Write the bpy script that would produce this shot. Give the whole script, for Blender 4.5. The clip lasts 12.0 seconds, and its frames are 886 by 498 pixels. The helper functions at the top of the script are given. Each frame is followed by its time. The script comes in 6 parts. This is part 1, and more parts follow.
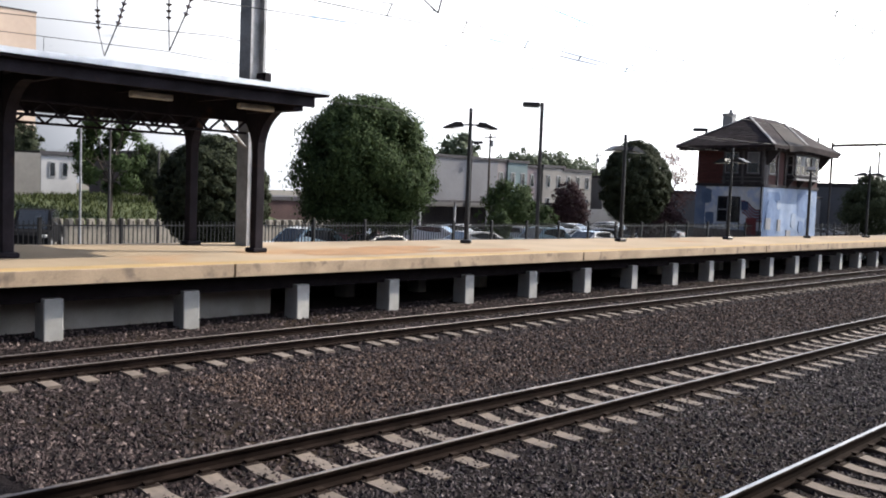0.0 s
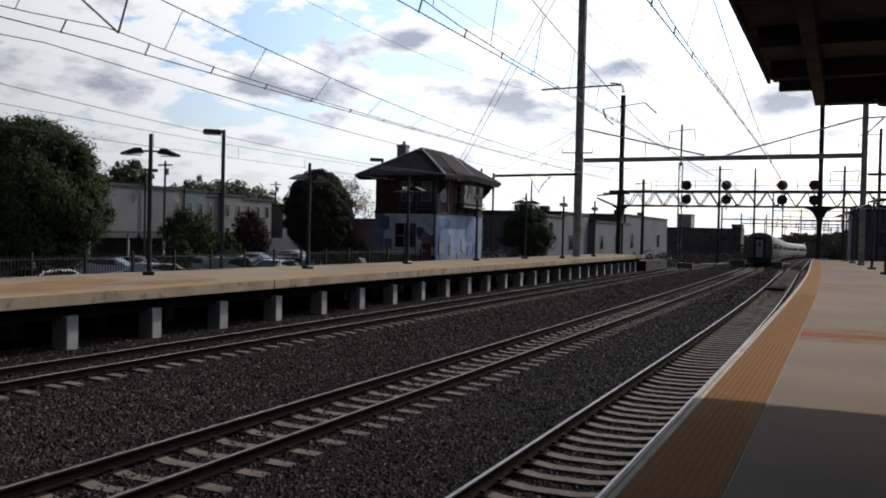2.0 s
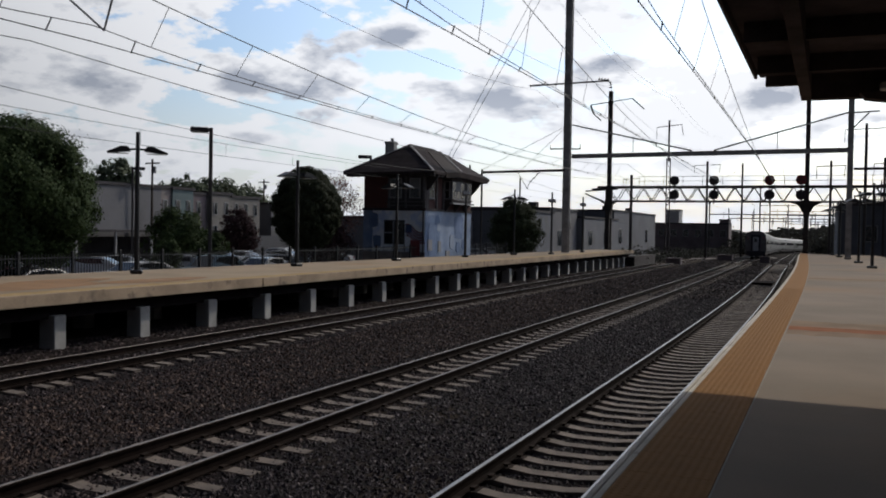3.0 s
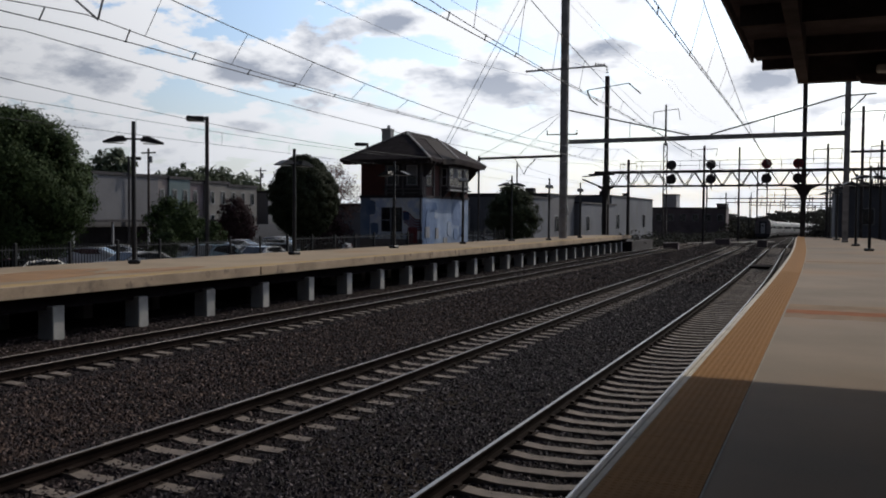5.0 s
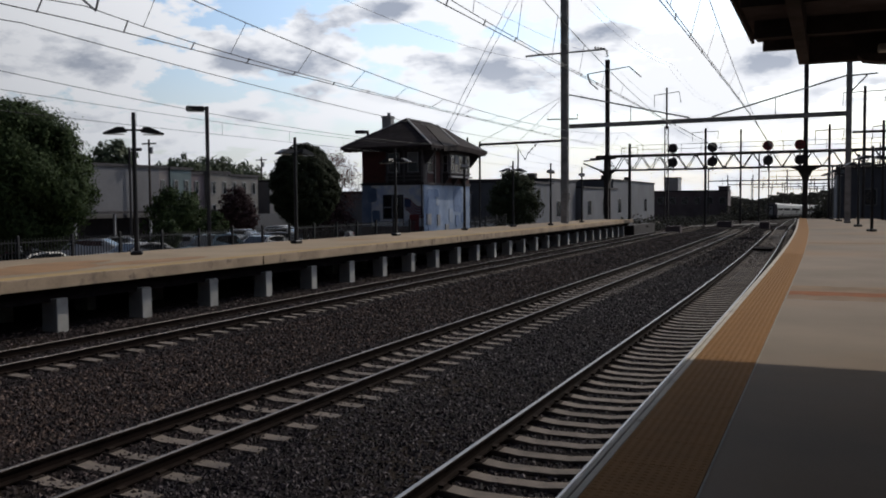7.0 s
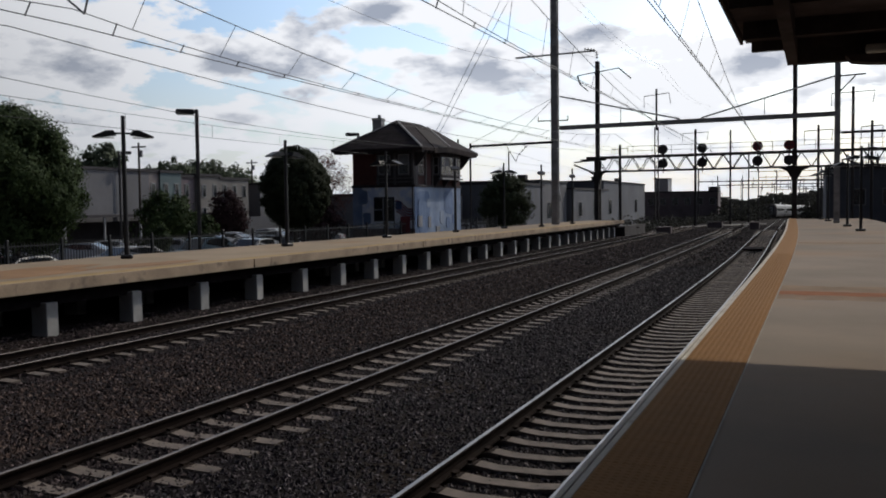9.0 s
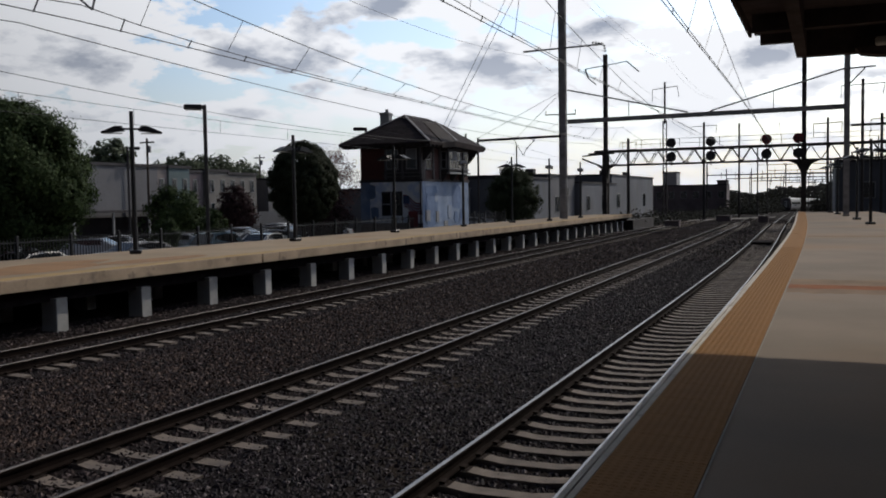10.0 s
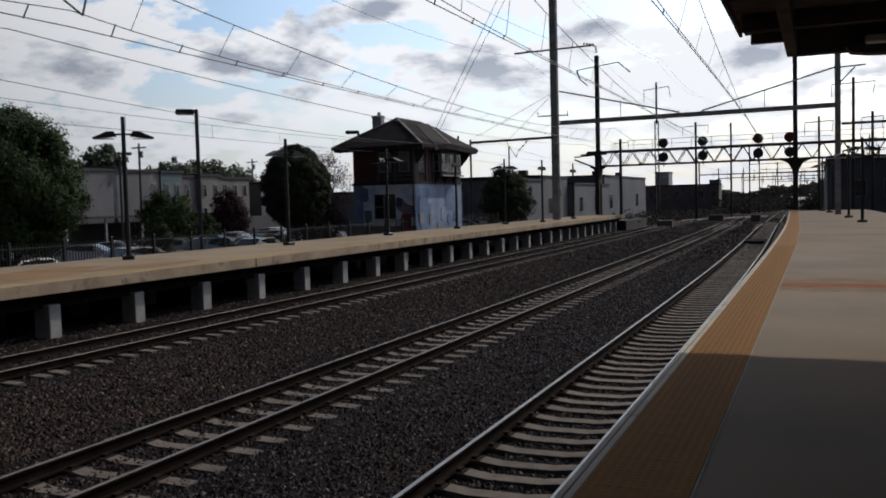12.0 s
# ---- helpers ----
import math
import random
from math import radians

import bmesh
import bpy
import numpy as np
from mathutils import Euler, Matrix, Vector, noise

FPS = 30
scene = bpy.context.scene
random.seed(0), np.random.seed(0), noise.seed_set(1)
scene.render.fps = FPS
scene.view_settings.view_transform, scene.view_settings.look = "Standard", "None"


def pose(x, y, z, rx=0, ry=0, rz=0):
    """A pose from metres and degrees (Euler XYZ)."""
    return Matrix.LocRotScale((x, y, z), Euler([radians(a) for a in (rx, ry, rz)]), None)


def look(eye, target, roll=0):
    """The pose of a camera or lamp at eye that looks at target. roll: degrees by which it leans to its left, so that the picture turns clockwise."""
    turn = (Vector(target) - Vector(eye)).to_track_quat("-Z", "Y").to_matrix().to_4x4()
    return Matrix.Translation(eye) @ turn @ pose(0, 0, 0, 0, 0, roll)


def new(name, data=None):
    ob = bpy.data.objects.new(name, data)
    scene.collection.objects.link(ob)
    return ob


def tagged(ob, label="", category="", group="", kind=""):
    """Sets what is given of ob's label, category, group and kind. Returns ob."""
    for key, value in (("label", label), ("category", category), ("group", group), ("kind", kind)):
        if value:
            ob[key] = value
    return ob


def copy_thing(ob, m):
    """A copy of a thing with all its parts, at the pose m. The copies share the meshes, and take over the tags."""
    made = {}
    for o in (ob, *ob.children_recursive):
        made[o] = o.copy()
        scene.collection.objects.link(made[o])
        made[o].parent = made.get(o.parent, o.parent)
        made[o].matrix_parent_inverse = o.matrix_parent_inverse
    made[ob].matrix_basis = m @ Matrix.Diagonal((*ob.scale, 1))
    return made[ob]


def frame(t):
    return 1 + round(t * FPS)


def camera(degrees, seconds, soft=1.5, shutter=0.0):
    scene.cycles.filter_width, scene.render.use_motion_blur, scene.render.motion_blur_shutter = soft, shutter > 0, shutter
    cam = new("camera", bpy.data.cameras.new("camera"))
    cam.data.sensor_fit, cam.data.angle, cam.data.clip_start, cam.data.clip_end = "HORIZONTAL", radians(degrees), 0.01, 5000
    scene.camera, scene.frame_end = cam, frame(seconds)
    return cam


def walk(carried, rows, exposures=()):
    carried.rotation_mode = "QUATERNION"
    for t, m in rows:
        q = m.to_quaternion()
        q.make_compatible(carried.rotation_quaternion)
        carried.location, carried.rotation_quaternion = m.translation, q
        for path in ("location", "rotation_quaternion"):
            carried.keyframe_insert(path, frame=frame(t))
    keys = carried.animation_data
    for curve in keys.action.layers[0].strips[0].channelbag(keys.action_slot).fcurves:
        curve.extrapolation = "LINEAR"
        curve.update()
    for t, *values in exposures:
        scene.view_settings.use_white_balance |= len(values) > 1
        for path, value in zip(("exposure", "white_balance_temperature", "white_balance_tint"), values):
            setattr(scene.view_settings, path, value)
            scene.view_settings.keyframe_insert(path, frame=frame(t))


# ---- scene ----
cam = camera(52.52, 12.0, 1.9)
walk(cam, [
    (0.0, pose(0.266, 0.292, 3.086, 86.46, -2.14, 44.38)),
    (0.5, pose(0.018, 0.132, 3.077, 84.76, -2.16, 37.04)),
    (1.0, pose(-0.030, 0.030, 3.000, 85.79, -1.50, 27.29)),
    (1.5, pose(0.000, 0.000, 3.020, 87.60, -1.09, 24.03)),
    (2.0, pose(0.000, 0.000, 3.020, 88.94, -1.31, 24.00)),
    (2.5, pose(0.000, 0.000, 3.020, 88.89, -1.16, 23.47)),
    (4.5, pose(0.000, 0.000, 3.020, 88.06, -0.65, 23.13)),
    (5.0, pose(0.000, 0.000, 3.020, 87.91, -0.40, 23.12)),
    (5.5, pose(0.000, 0.000, 3.020, 87.60, -0.32, 23.36)),
    (6.0, pose(0.000, 0.000, 3.020, 87.09, -0.06, 23.39)),
    (6.5, pose(0.000, 0.000, 3.020, 86.89, 0.26, 23.37)),
    (7.0, pose(0.000, 0.000, 3.020, 87.06, 0.44, 23.22)),
    (9.0, pose(0.000, 0.000, 3.020, 87.18, 0.73, 22.64)),
    (9.5, pose(0.000, 0.000, 3.020, 87.09, 0.77, 22.89)),
    (10.0, pose(0.000, 0.000, 3.020, 86.83, 0.92, 23.14)),
    (10.5, pose(0.000, 0.000, 3.020, 86.75, 1.17, 23.13)),
    (11.0, pose(0.000, 0.000, 3.020, 86.83, 1.36, 22.81)),
    (11.5, pose(0.000, 0.000, 3.020, 86.93, 1.54, 22.72)),
    (12.0, pose(0.000, 0.000, 3.020, 86.97, 1.51, 22.70)),
], exposures=[(0.0, 1.4, 6250, 10), (0.6, 1.1, 6250, 10), (1.2, 0.6, 6250, 10), (1.8, -0.05, 6200, 10), (2.5, -0.5, 6150, 10), (5.0, -0.45, 6150, 10), (12.0, -0.55, 6150, 10)])

# ---------------------------------------------------------------- world and sun
world = bpy.data.worlds.new("sky")
scene.world = world
world.use_nodes = True
wn, wl = world.node_tree.nodes, world.node_tree.links
wn.clear()
w_out = wn.new("ShaderNodeOutputWorld")
w_bg = wn.new("ShaderNodeBackground")
w_sky = wn.new("ShaderNodeTexSky")
w_sky.sky_type, w_sky.sun_disc = "NISHITA", False
w_sky.sun_elevation, w_sky.sun_rotation = radians(38.5), radians(21.8)
w_sky.air_density, w_sky.dust_density, w_sky.ozone_density = 1.0, 2.2, 1.0
w_geo = wn.new("ShaderNodeTexCoord")
w_sep = wn.new("ShaderNodeSeparateXYZ")
wl.new(w_geo.outputs["Generated"], w_sep.inputs[0])
# clouds lie on a flat layer: the direction divided by its height
w_zc = wn.new("ShaderNodeMath"); w_zc.operation = "MAXIMUM"; w_zc.inputs[1].default_value = 0.0
w_za = wn.new("ShaderNodeMath"); w_za.operation = "ADD"; w_za.inputs[1].default_value = 0.3
wl.new(w_sep.outputs["Z"], w_zc.inputs[0]); wl.new(w_zc.outputs[0], w_za.inputs[0])
w_dx = wn.new("ShaderNodeMath"); w_dx.operation = "DIVIDE"
w_dy = wn.new("ShaderNodeMath"); w_dy.operation = "DIVIDE"
wl.new(w_sep.outputs["X"], w_dx.inputs[0]); wl.new(w_za.outputs[0], w_dx.inputs[1])
wl.new(w_sep.outputs["Y"], w_dy.inputs[0]); wl.new(w_za.outputs[0], w_dy.inputs[1])
w_com = wn.new("ShaderNodeCombineXYZ")
wl.new(w_dx.outputs[0], w_com.inputs[0]); wl.new(w_dy.outputs[0], w_com.inputs[1])


def cloud_noise(scale, detail, off):
    add = wn.new("ShaderNodeVectorMath"); add.operation = "ADD"; add.inputs[1].default_value = off
    wl.new(w_com.outputs[0], add.inputs[0])
    n = wn.new("ShaderNodeTexNoise")
    n.inputs["Scale"].default_value, n.inputs["Detail"].default_value, n.inputs["Roughness"].default_value = scale, detail, 0.6
    wl.new(add.outputs[0], n.inputs["Vector"])
    return n


def ramp(nodes, links, src, lo, hi, c0=(0, 0, 0, 1), c1=(1, 1, 1, 1)):
    r = nodes.new("ShaderNodeValToRGB")
    r.color_ramp.elements[0].position, r.color_ramp.elements[1].position = lo, hi
    r.color_ramp.elements[0].color, r.color_ramp.elements[1].color = c0, c1
    links.new(src, r.inputs[0])
    return r


n_cover = cloud_noise(5.6, 12, (3.1, 1.7, 0.0))
n_shade = cloud_noise(4.6, 10, (7.4, 2.2, 0.02))
# bearing (from y towards x) and height of the direction, both in radians
w_az = wn.new("ShaderNodeMath"); w_az.operation = "ARCTAN2"
wl.new(w_sep.outputs["X"], w_az.inputs[0]); wl.new(w_sep.outputs["Y"], w_az.inputs[1])
w_el = wn.new("ShaderNodeMath"); w_el.operation = "ARCSINE"
wl.new(w_sep.outputs["Z"], w_el.inputs[0])
w_dir = wn.new("ShaderNodeCombineXYZ")
wl.new(w_az.outputs[0], w_dir.inputs[0]); wl.new(w_el.outputs[0], w_dir.inputs[1])


def banks(base, rows):
    """Adds soft cloud banks (+) and clear gaps (-) to a noise: bearing and height in degrees, half width, half height, weight."""
    total = base
    for az, el, a, b, w in rows:
        m = wn.new("ShaderNodeMapping"); m.vector_type = "TEXTURE"
        m.inputs["Location"].default_value = (radians(az), radians(el), 0)
        m.inputs["Scale"].default_value = (radians(a), radians(b), 1)
        wl.new(w_dir.outputs[0], m.inputs["Vector"])
        d = wn.new("ShaderNodeVectorMath"); d.operation = "DOT_PRODUCT"
        wl.new(m.outputs[0], d.inputs[0]); wl.new(m.outputs[0], d.inputs[1])
        e = wn.new("ShaderNodeMath"); e.operation = "POWER"; e.inputs[0].default_value = 0.3679
        wl.new(d.outputs["Value"], e.inputs[1])
        k = wn.new("ShaderNodeMath"); k.operation = "MULTIPLY_ADD"; k.inputs[1].default_value = w
        wl.new(e.outputs[0], k.inputs[0]); wl.new(total, k.inputs[2])
        total = k.outputs[0]
    return total


cover = banks(n_cover.outputs["Fac"], [
    (-45.3, 8.8, 7.0, 2.5, 0.16),
    (-35.2, 9.3, 4.1, 1.5, 0.16),
    (-27.2, 12.3, 3.1, 1.2, 0.18),
    (-29.3, 9.2, 3.4, 1.3, 0.14),
    (-20.0, 8.5, 4.8, 1.3, 0.17),
    (-20.4, 12.1, 3.4, 1.3, 0.13),
    (-26.0, 5.8, 4.0, 0.8, 0.10),
    (-37.7, 4.9, 5.2, 0.7, 0.08),
    (-12.7, 9.4, 1.6, 2.1, 0.15),
    (-7.6, 6.9, 3.8, 3.6, 0.12),
    (-2.8, 8.0, 2.3, 0.9, 0.16),
    (-37.8, 7.2, 4.0, 1.3, -0.16),
    (-26.8, 10.4, 3.1, 0.8, -0.18),
    (-34.2, 11.8, 3.4, 1.2, -0.17),
    (-9.7, 11.3, 3.1, 0.9, -0.15),
    (-17.3, 10.4, 2.0, 0.6, -0.10),
    (-63.0, 9.0, 17.0, 12.0, 0.22),
    (-24.0, 13.5, 3.0, 1.2, -0.10),
    (-7.5, 11.5, 2.6, 1.4, -0.12),
])
shade = banks(n_shade.outputs["Fac"], [
    (-47.2, 8.8, 4.1, 1.6, 0.12),
    (-34.4, 8.5, 2.5, 0.7, 0.13),
    (-27.3, 12.0, 2.6, 0.8, 0.17),
    (-29.5, 8.8, 1.8, 0.7, 0.10),
    (-20.3, 8.1, 4.0, 0.7, 0.16),
    (-13.2, 10.6, 1.2, 0.6, 0.14),
    (-12.7, 8.5, 1.6, 0.7, 0.12),
    (-2.8, 7.9, 2.0, 0.6, 0.13),
    (-27.8, 5.8, 1.4, 0.4, 0.08),
    (-10.0, 5.5, 0.9, 0.5, 0.10),
    (-7.6, 7.4, 3.1, 3.4, -0.16),
    (-43.4, 10.6, 4.9, 0.9, -0.10),
    (-20.4, 11.4, 3.1, 1.8, -0.10),
    (-63.0, 9.0, 17.0, 12.0, -0.20),
])
r_cover = ramp(wn, wl, cover, 0.475, 0.545)
# thick cloud hearts are greyer than their rims
w_thick = wn.new("ShaderNodeMath"); w_thick.operation = "MULTIPLY_ADD"; w_thick.inputs[1].default_value = 0.55
w_deep = wn.new("ShaderNodeMath"); w_deep.operation = "SUBTRACT"; w_deep.inputs[1].default_value = 0.66
wl.new(cover, w_deep.inputs[0]); wl.new(w_deep.outputs[0], w_thick.inputs[0]); wl.new(shade, w_thick.inputs[2])
r_shade = ramp(wn, wl, w_thick.outputs[0], 0.47, 0.66, (10.2, 10.05, 10.0, 1), (3.9, 4.2, 4.9, 1))
w_sat = wn.new("ShaderNodeMixRGB"); w_sat.blend_type = "MULTIPLY"; w_sat.inputs[0].default_value = 1.0
w_sat.inputs[2].default_value = (1.62, 1.68, 1.72, 1)
wl.new(w_sky.outputs[0], w_sat.inputs[1])
w_mix = wn.new("ShaderNodeMixRGB")
wl.new(r_cover.outputs[0], w_mix.inputs[0]); wl.new(w_sat.outputs[0], w_mix.inputs[1]); wl.new(r_shade.outputs[0], w_mix.inputs[2])
# haze towards the horizon
r_haze = ramp(wn, wl, w_sep.outputs["Z"], 0.0, 0.17, (0.8, 0.8, 0.8, 1), (0, 0, 0, 1))
w_hz = wn.new("ShaderNodeMixRGB"); w_hz.inputs[2].default_value = (9.6, 9.6, 9.7, 1)
wl.new(r_haze.outputs[0], w_hz.inputs[0]); wl.new(w_mix.outputs[0], w_hz.inputs[1])
# the sky is brightest round the sun and falls off away from it
w_dot = wn.new("ShaderNodeVectorMath"); w_dot.operation = "DOT_PRODUCT"
w_dot.inputs[1].default_value = (0.29, 0.73, 0.62)
wl.new(w_geo.outputs["Generated"], w_dot.inputs[0])
r_sun = ramp(wn, wl, w_dot.outputs["Value"], -0.2, 0.6, (0.09, 0.095, 0.105, 1), (1.0, 1.0, 1.0, 1))
w_fall = wn.new("ShaderNodeMixRGB"); w_fall.blend_type = "MULTIPLY"; w_fall.inputs[0].default_value = 1.0
wl.new(w_hz.outputs[0], w_fall.inputs[1]); wl.new(r_sun.outputs[0], w_fall.inputs[2])
# deeper sky overhead
r_zen = ramp(wn, wl, w_sep.outputs["Z"], 0.34, 0.85, (1, 1, 1, 1), (0.3, 0.33, 0.4, 1))
w_zen = wn.new("ShaderNodeMixRGB"); w_zen.blend_type = "MULTIPLY"; w_zen.inputs[0].default_value = 1.0
wl.new(w_fall.outputs[0], w_zen.inputs[1]); wl.new(r_zen.outputs[0], w_zen.inputs[2])
wl.new(w_zen.outputs[0], w_bg.inputs["Color"])
w_bg.inputs["Strength"].default_value = 0.135
wl.new(w_bg.outputs[0], w_out.inputs[0])

sun_data = bpy.data.lights.new("sun", "SUN")
sun_data.energy, sun_data.angle, sun_data.color = 3.0, radians(0.8), (1.0, 0.90, 0.75)
sun = new("sun", sun_data)
sun.matrix_world = look((20, 80, 70), (20 - 2.0, 80 - 5.0, 70 - 4.28))


# ---------------------------------------------------------------- materials
def mat(name, base, rough=0.7, metal=0.0, scale=4.0, vary=0.25, fine=40.0, bump=0.15, tint=None, rand=0.0, spec=0.35, stain=None, dist=0.01):
    """A surface with colour variation at two scales, fine relief, and an optional second colour in patches."""
    m = bpy.data.materials.new(name)
    m.use_nodes = True
    ns, ls = m.node_tree.nodes, m.node_tree.links
    b = ns["Principled BSDF"]
    b.inputs["Roughness"].default_value, b.inputs["Metallic"].default_value = rough, metal
    b.inputs["Specular IOR Level"].default_value = spec
    co = ns.new("ShaderNodeTexCoord")
    n1 = ns.new("ShaderNodeTexNoise"); n1.inputs["Scale"].default_value, n1.inputs["Detail"].default_value = scale, 5
    n2 = ns.new("ShaderNodeTexNoise"); n2.inputs["Scale"].default_value, n2.inputs["Detail"].default_value = fine, 3
    ls.new(co.outputs["Object"], n1.inputs["Vector"]); ls.new(co.outputs["Object"], n2.inputs["Vector"])
    dark = [c * (1 - vary) for c in base[:3]] + [1]
    lite = [min(1, c * (1 + vary)) for c in (tint or base)[:3]] + [1]
    r1 = ramp(ns, ls, n1.outputs["Fac"], 0.3, 0.7, dark, lite)
    r2 = ramp(ns, ls, n2.outputs["Fac"], 0.25, 0.75, (1 - vary, 1 - vary, 1 - vary, 1), (1, 1, 1, 1))
    mx = ns.new("ShaderNodeMixRGB"); mx.blend_type = "MULTIPLY"; mx.inputs[0].default_value = 0.8
    ls.new(r1.outputs[0], mx.inputs[1]); ls.new(r2.outputs[0], mx.inputs[2])
    last = mx.outputs[0]
    if stain:
        col, sc, lo, hi = stain
        n3 = ns.new("ShaderNodeTexNoise"); n3.inputs["Scale"].default_value, n3.inputs["Detail"].default_value = sc, 6
        ls.new(co.outputs["Object"], n3.inputs["Vector"])
        r3 = ramp(ns, ls, n3.outputs["Fac"], lo, hi)
        m3 = ns.new("ShaderNodeMixRGB"); m3.inputs[2].default_value = (*col, 1)
        ls.new(r3.outputs[0], m3.inputs[0]); ls.new(last, m3.inputs[1])
        last = m3.outputs[0]
    if rand:
        oi = ns.new("ShaderNodeObjectInfo")
        r4 = ramp(ns, ls, oi.outputs["Random"], 0, 1, (1 - rand, 1 - rand, 1 - rand, 1), (1, 1, 1, 1))
        m4 = ns.new("ShaderNodeMixRGB"); m4.blend_type = "MULTIPLY"; m4.inputs[0].default_value = 1
        ls.new(last, m4.inputs[1]); ls.new(r4.outputs[0], m4.inputs[2])
        last = m4.outputs[0]
    ls.new(last, b.inputs["Base Color"])
    if bump:
        bp = ns.new("ShaderNodeBump"); bp.inputs["Strength"].default_value, bp.inputs["Distance"].default_value = bump, dist
        ls.new(n2.outputs["Fac"], bp.inputs["Height"]); ls.new(bp.outputs[0], b.inputs["Normal"])
    return m


def island_mat(name, c0, c1, rough=0.8, spec=0.3, trans=0.0, glint=None):
    """Colour that differs from loose piece to loose piece of one mesh."""
    m = bpy.data.materials.new(name)
    m.use_nodes = True
    ns, ls = m.node_tree.nodes, m.node_tree.links
    b = ns["Principled BSDF"]
    b.inputs["Roughness"].default_value = rough
    b.inputs["Specular IOR Level"].default_value = spec
    g = ns.new("ShaderNodeNewGeometry")
    r = ramp(ns, ls, g.outputs["Random Per Island"], 0, 1, (*c0, 1), (*c1, 1))
    # A small share of much paler pieces paints sun glints into the colour.
    if glint:
        r.color_ramp.elements[1].position = 0.86
        r.color_ramp.elements.new(1.0).color = (*glint, 1)
    ls.new(r.outputs[0], b.inputs["Base Color"])
    if trans:
        t = ns.new("ShaderNodeBsdfTranslucent")
        ls.new(r.outputs[0], t.inputs["Color"])
        mx = ns.new("ShaderNodeMixShader"); mx.inputs[0].default_value = trans
        ls.new(b.outputs[0], mx.inputs[1]); ls.new(t.outputs[0], mx.inputs[2])
        ls.new(mx.outputs[0], ns["Material Output"].inputs["Surface"])
    return m


M_ballast = mat("ballast bed", (0.019, 0.0155, 0.016), 0.95, scale=0.5, vary=0.35, fine=26, bump=0.9, dist=0.04, stain=((0.028, 0.02, 0.014), 0.25, 0.5, 0.7), spec=0.03)
M_stone = island_mat("ballast stones", (0.007, 0.0058, 0.0064), (0.041, 0.030, 0.034), 0.8, 0.22, glint=(0.165, 0.14, 0.14))
M_stone2 = island_mat("brown ballast stones", (0.008, 0.006, 0.006), (0.047, 0.033, 0.032), 0.85, 0.2, glint=(0.16, 0.122, 0.112))
M_stone3 = island_mat("dusty brown ballast stones", (0.014, 0.0095, 0.009), (0.085, 0.057, 0.045), 0.9, 0.15, glint=(0.19, 0.14, 0.115))
M_rust = mat("rusty rail steel", (0.014, 0.0095, 0.008), 0.95, 0.0, 3, 0.4, 60, 0.3, spec=0.04)
M_raildull = mat("dull rail head", (0.12, 0.105, 0.10), 0.5, 0.5, 2, 0.3, 30, 0.05)
M_railtop = mat("polished rail head", (0.24, 0.23, 0.225), 0.38, 1.0, 2, 0.25, 30, 0.05)
M_tie = mat("concrete tie", (0.165, 0.133, 0.110), 0.9, scale=5, vary=0.25, fine=60, bump=0.3, rand=0.3)
M_flatblack = mat("flat black car paint", (0.008, 0.008, 0.009), 0.9, spec=0.04)
M_clip = mat("rusty rail clip and pad", (0.022, 0.015, 0.012), 0.9, 0.0, spec=0.08)
M_conc = mat("weathered concrete", (0.33, 0.30, 0.27), 0.9, scale=1.2, vary=0.2, fine=45, bump=0.2, stain=((0.22, 0.19, 0.16), 0.8, 0.6, 0.8))
M_face = mat("platform edge concrete", (0.36, 0.27, 0.185), 0.9, scale=1.0, vary=0.25, fine=30, bump=0.3, stain=((0.16, 0.12, 0.09), 2.4, 0.58, 0.7))
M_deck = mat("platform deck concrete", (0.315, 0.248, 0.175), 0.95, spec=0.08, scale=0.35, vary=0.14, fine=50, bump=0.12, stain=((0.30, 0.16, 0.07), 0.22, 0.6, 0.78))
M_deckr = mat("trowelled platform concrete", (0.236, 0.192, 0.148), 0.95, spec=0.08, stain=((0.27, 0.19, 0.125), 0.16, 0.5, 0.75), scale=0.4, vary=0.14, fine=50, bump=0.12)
M_pier = mat("whitewashed pier concrete", (0.40, 0.39, 0.37), 0.9, scale=2, vary=0.2, fine=40, bump=0.25, stain=((0.3, 0.27, 0.24), 1.5, 0.6, 0.75), rand=0.25)
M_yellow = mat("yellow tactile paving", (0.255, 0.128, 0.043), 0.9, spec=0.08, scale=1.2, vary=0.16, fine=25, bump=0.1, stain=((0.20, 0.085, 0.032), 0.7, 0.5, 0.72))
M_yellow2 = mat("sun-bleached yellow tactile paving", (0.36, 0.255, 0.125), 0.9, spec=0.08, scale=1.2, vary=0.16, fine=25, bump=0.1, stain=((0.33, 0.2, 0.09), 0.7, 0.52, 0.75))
M_white = mat("white edge nosing", (0.46, 0.41, 0.33), 0.9, scale=2, vary=0.15, fine=40, bump=0.2, stain=((0.25, 0.22, 0.18), 3, 0.6, 0.7))
M_stain = mat("rust stain", (0.24, 0.092, 0.04), 0.95, spec=0.08, scale=2, vary=0.2, fine=40, bump=0.05)
M_stain2 = mat("faint orange stain", (0.26, 0.145, 0.065), 0.85, scale=1, vary=0.15, fine=30, bump=0.05)
M_line = mat("joint line", (0.3, 0.27, 0.22), 0.9)
M_stain3 = mat("faint brown stain", (0.225, 0.155, 0.10), 0.95, scale=1.5, vary=0.2, fine=30, bump=0.05, spec=0.08)
M_black = mat("black painted steel", (0.012, 0.012, 0.014), 0.5, 0.0, 3, 0.3, 30, 0.08)
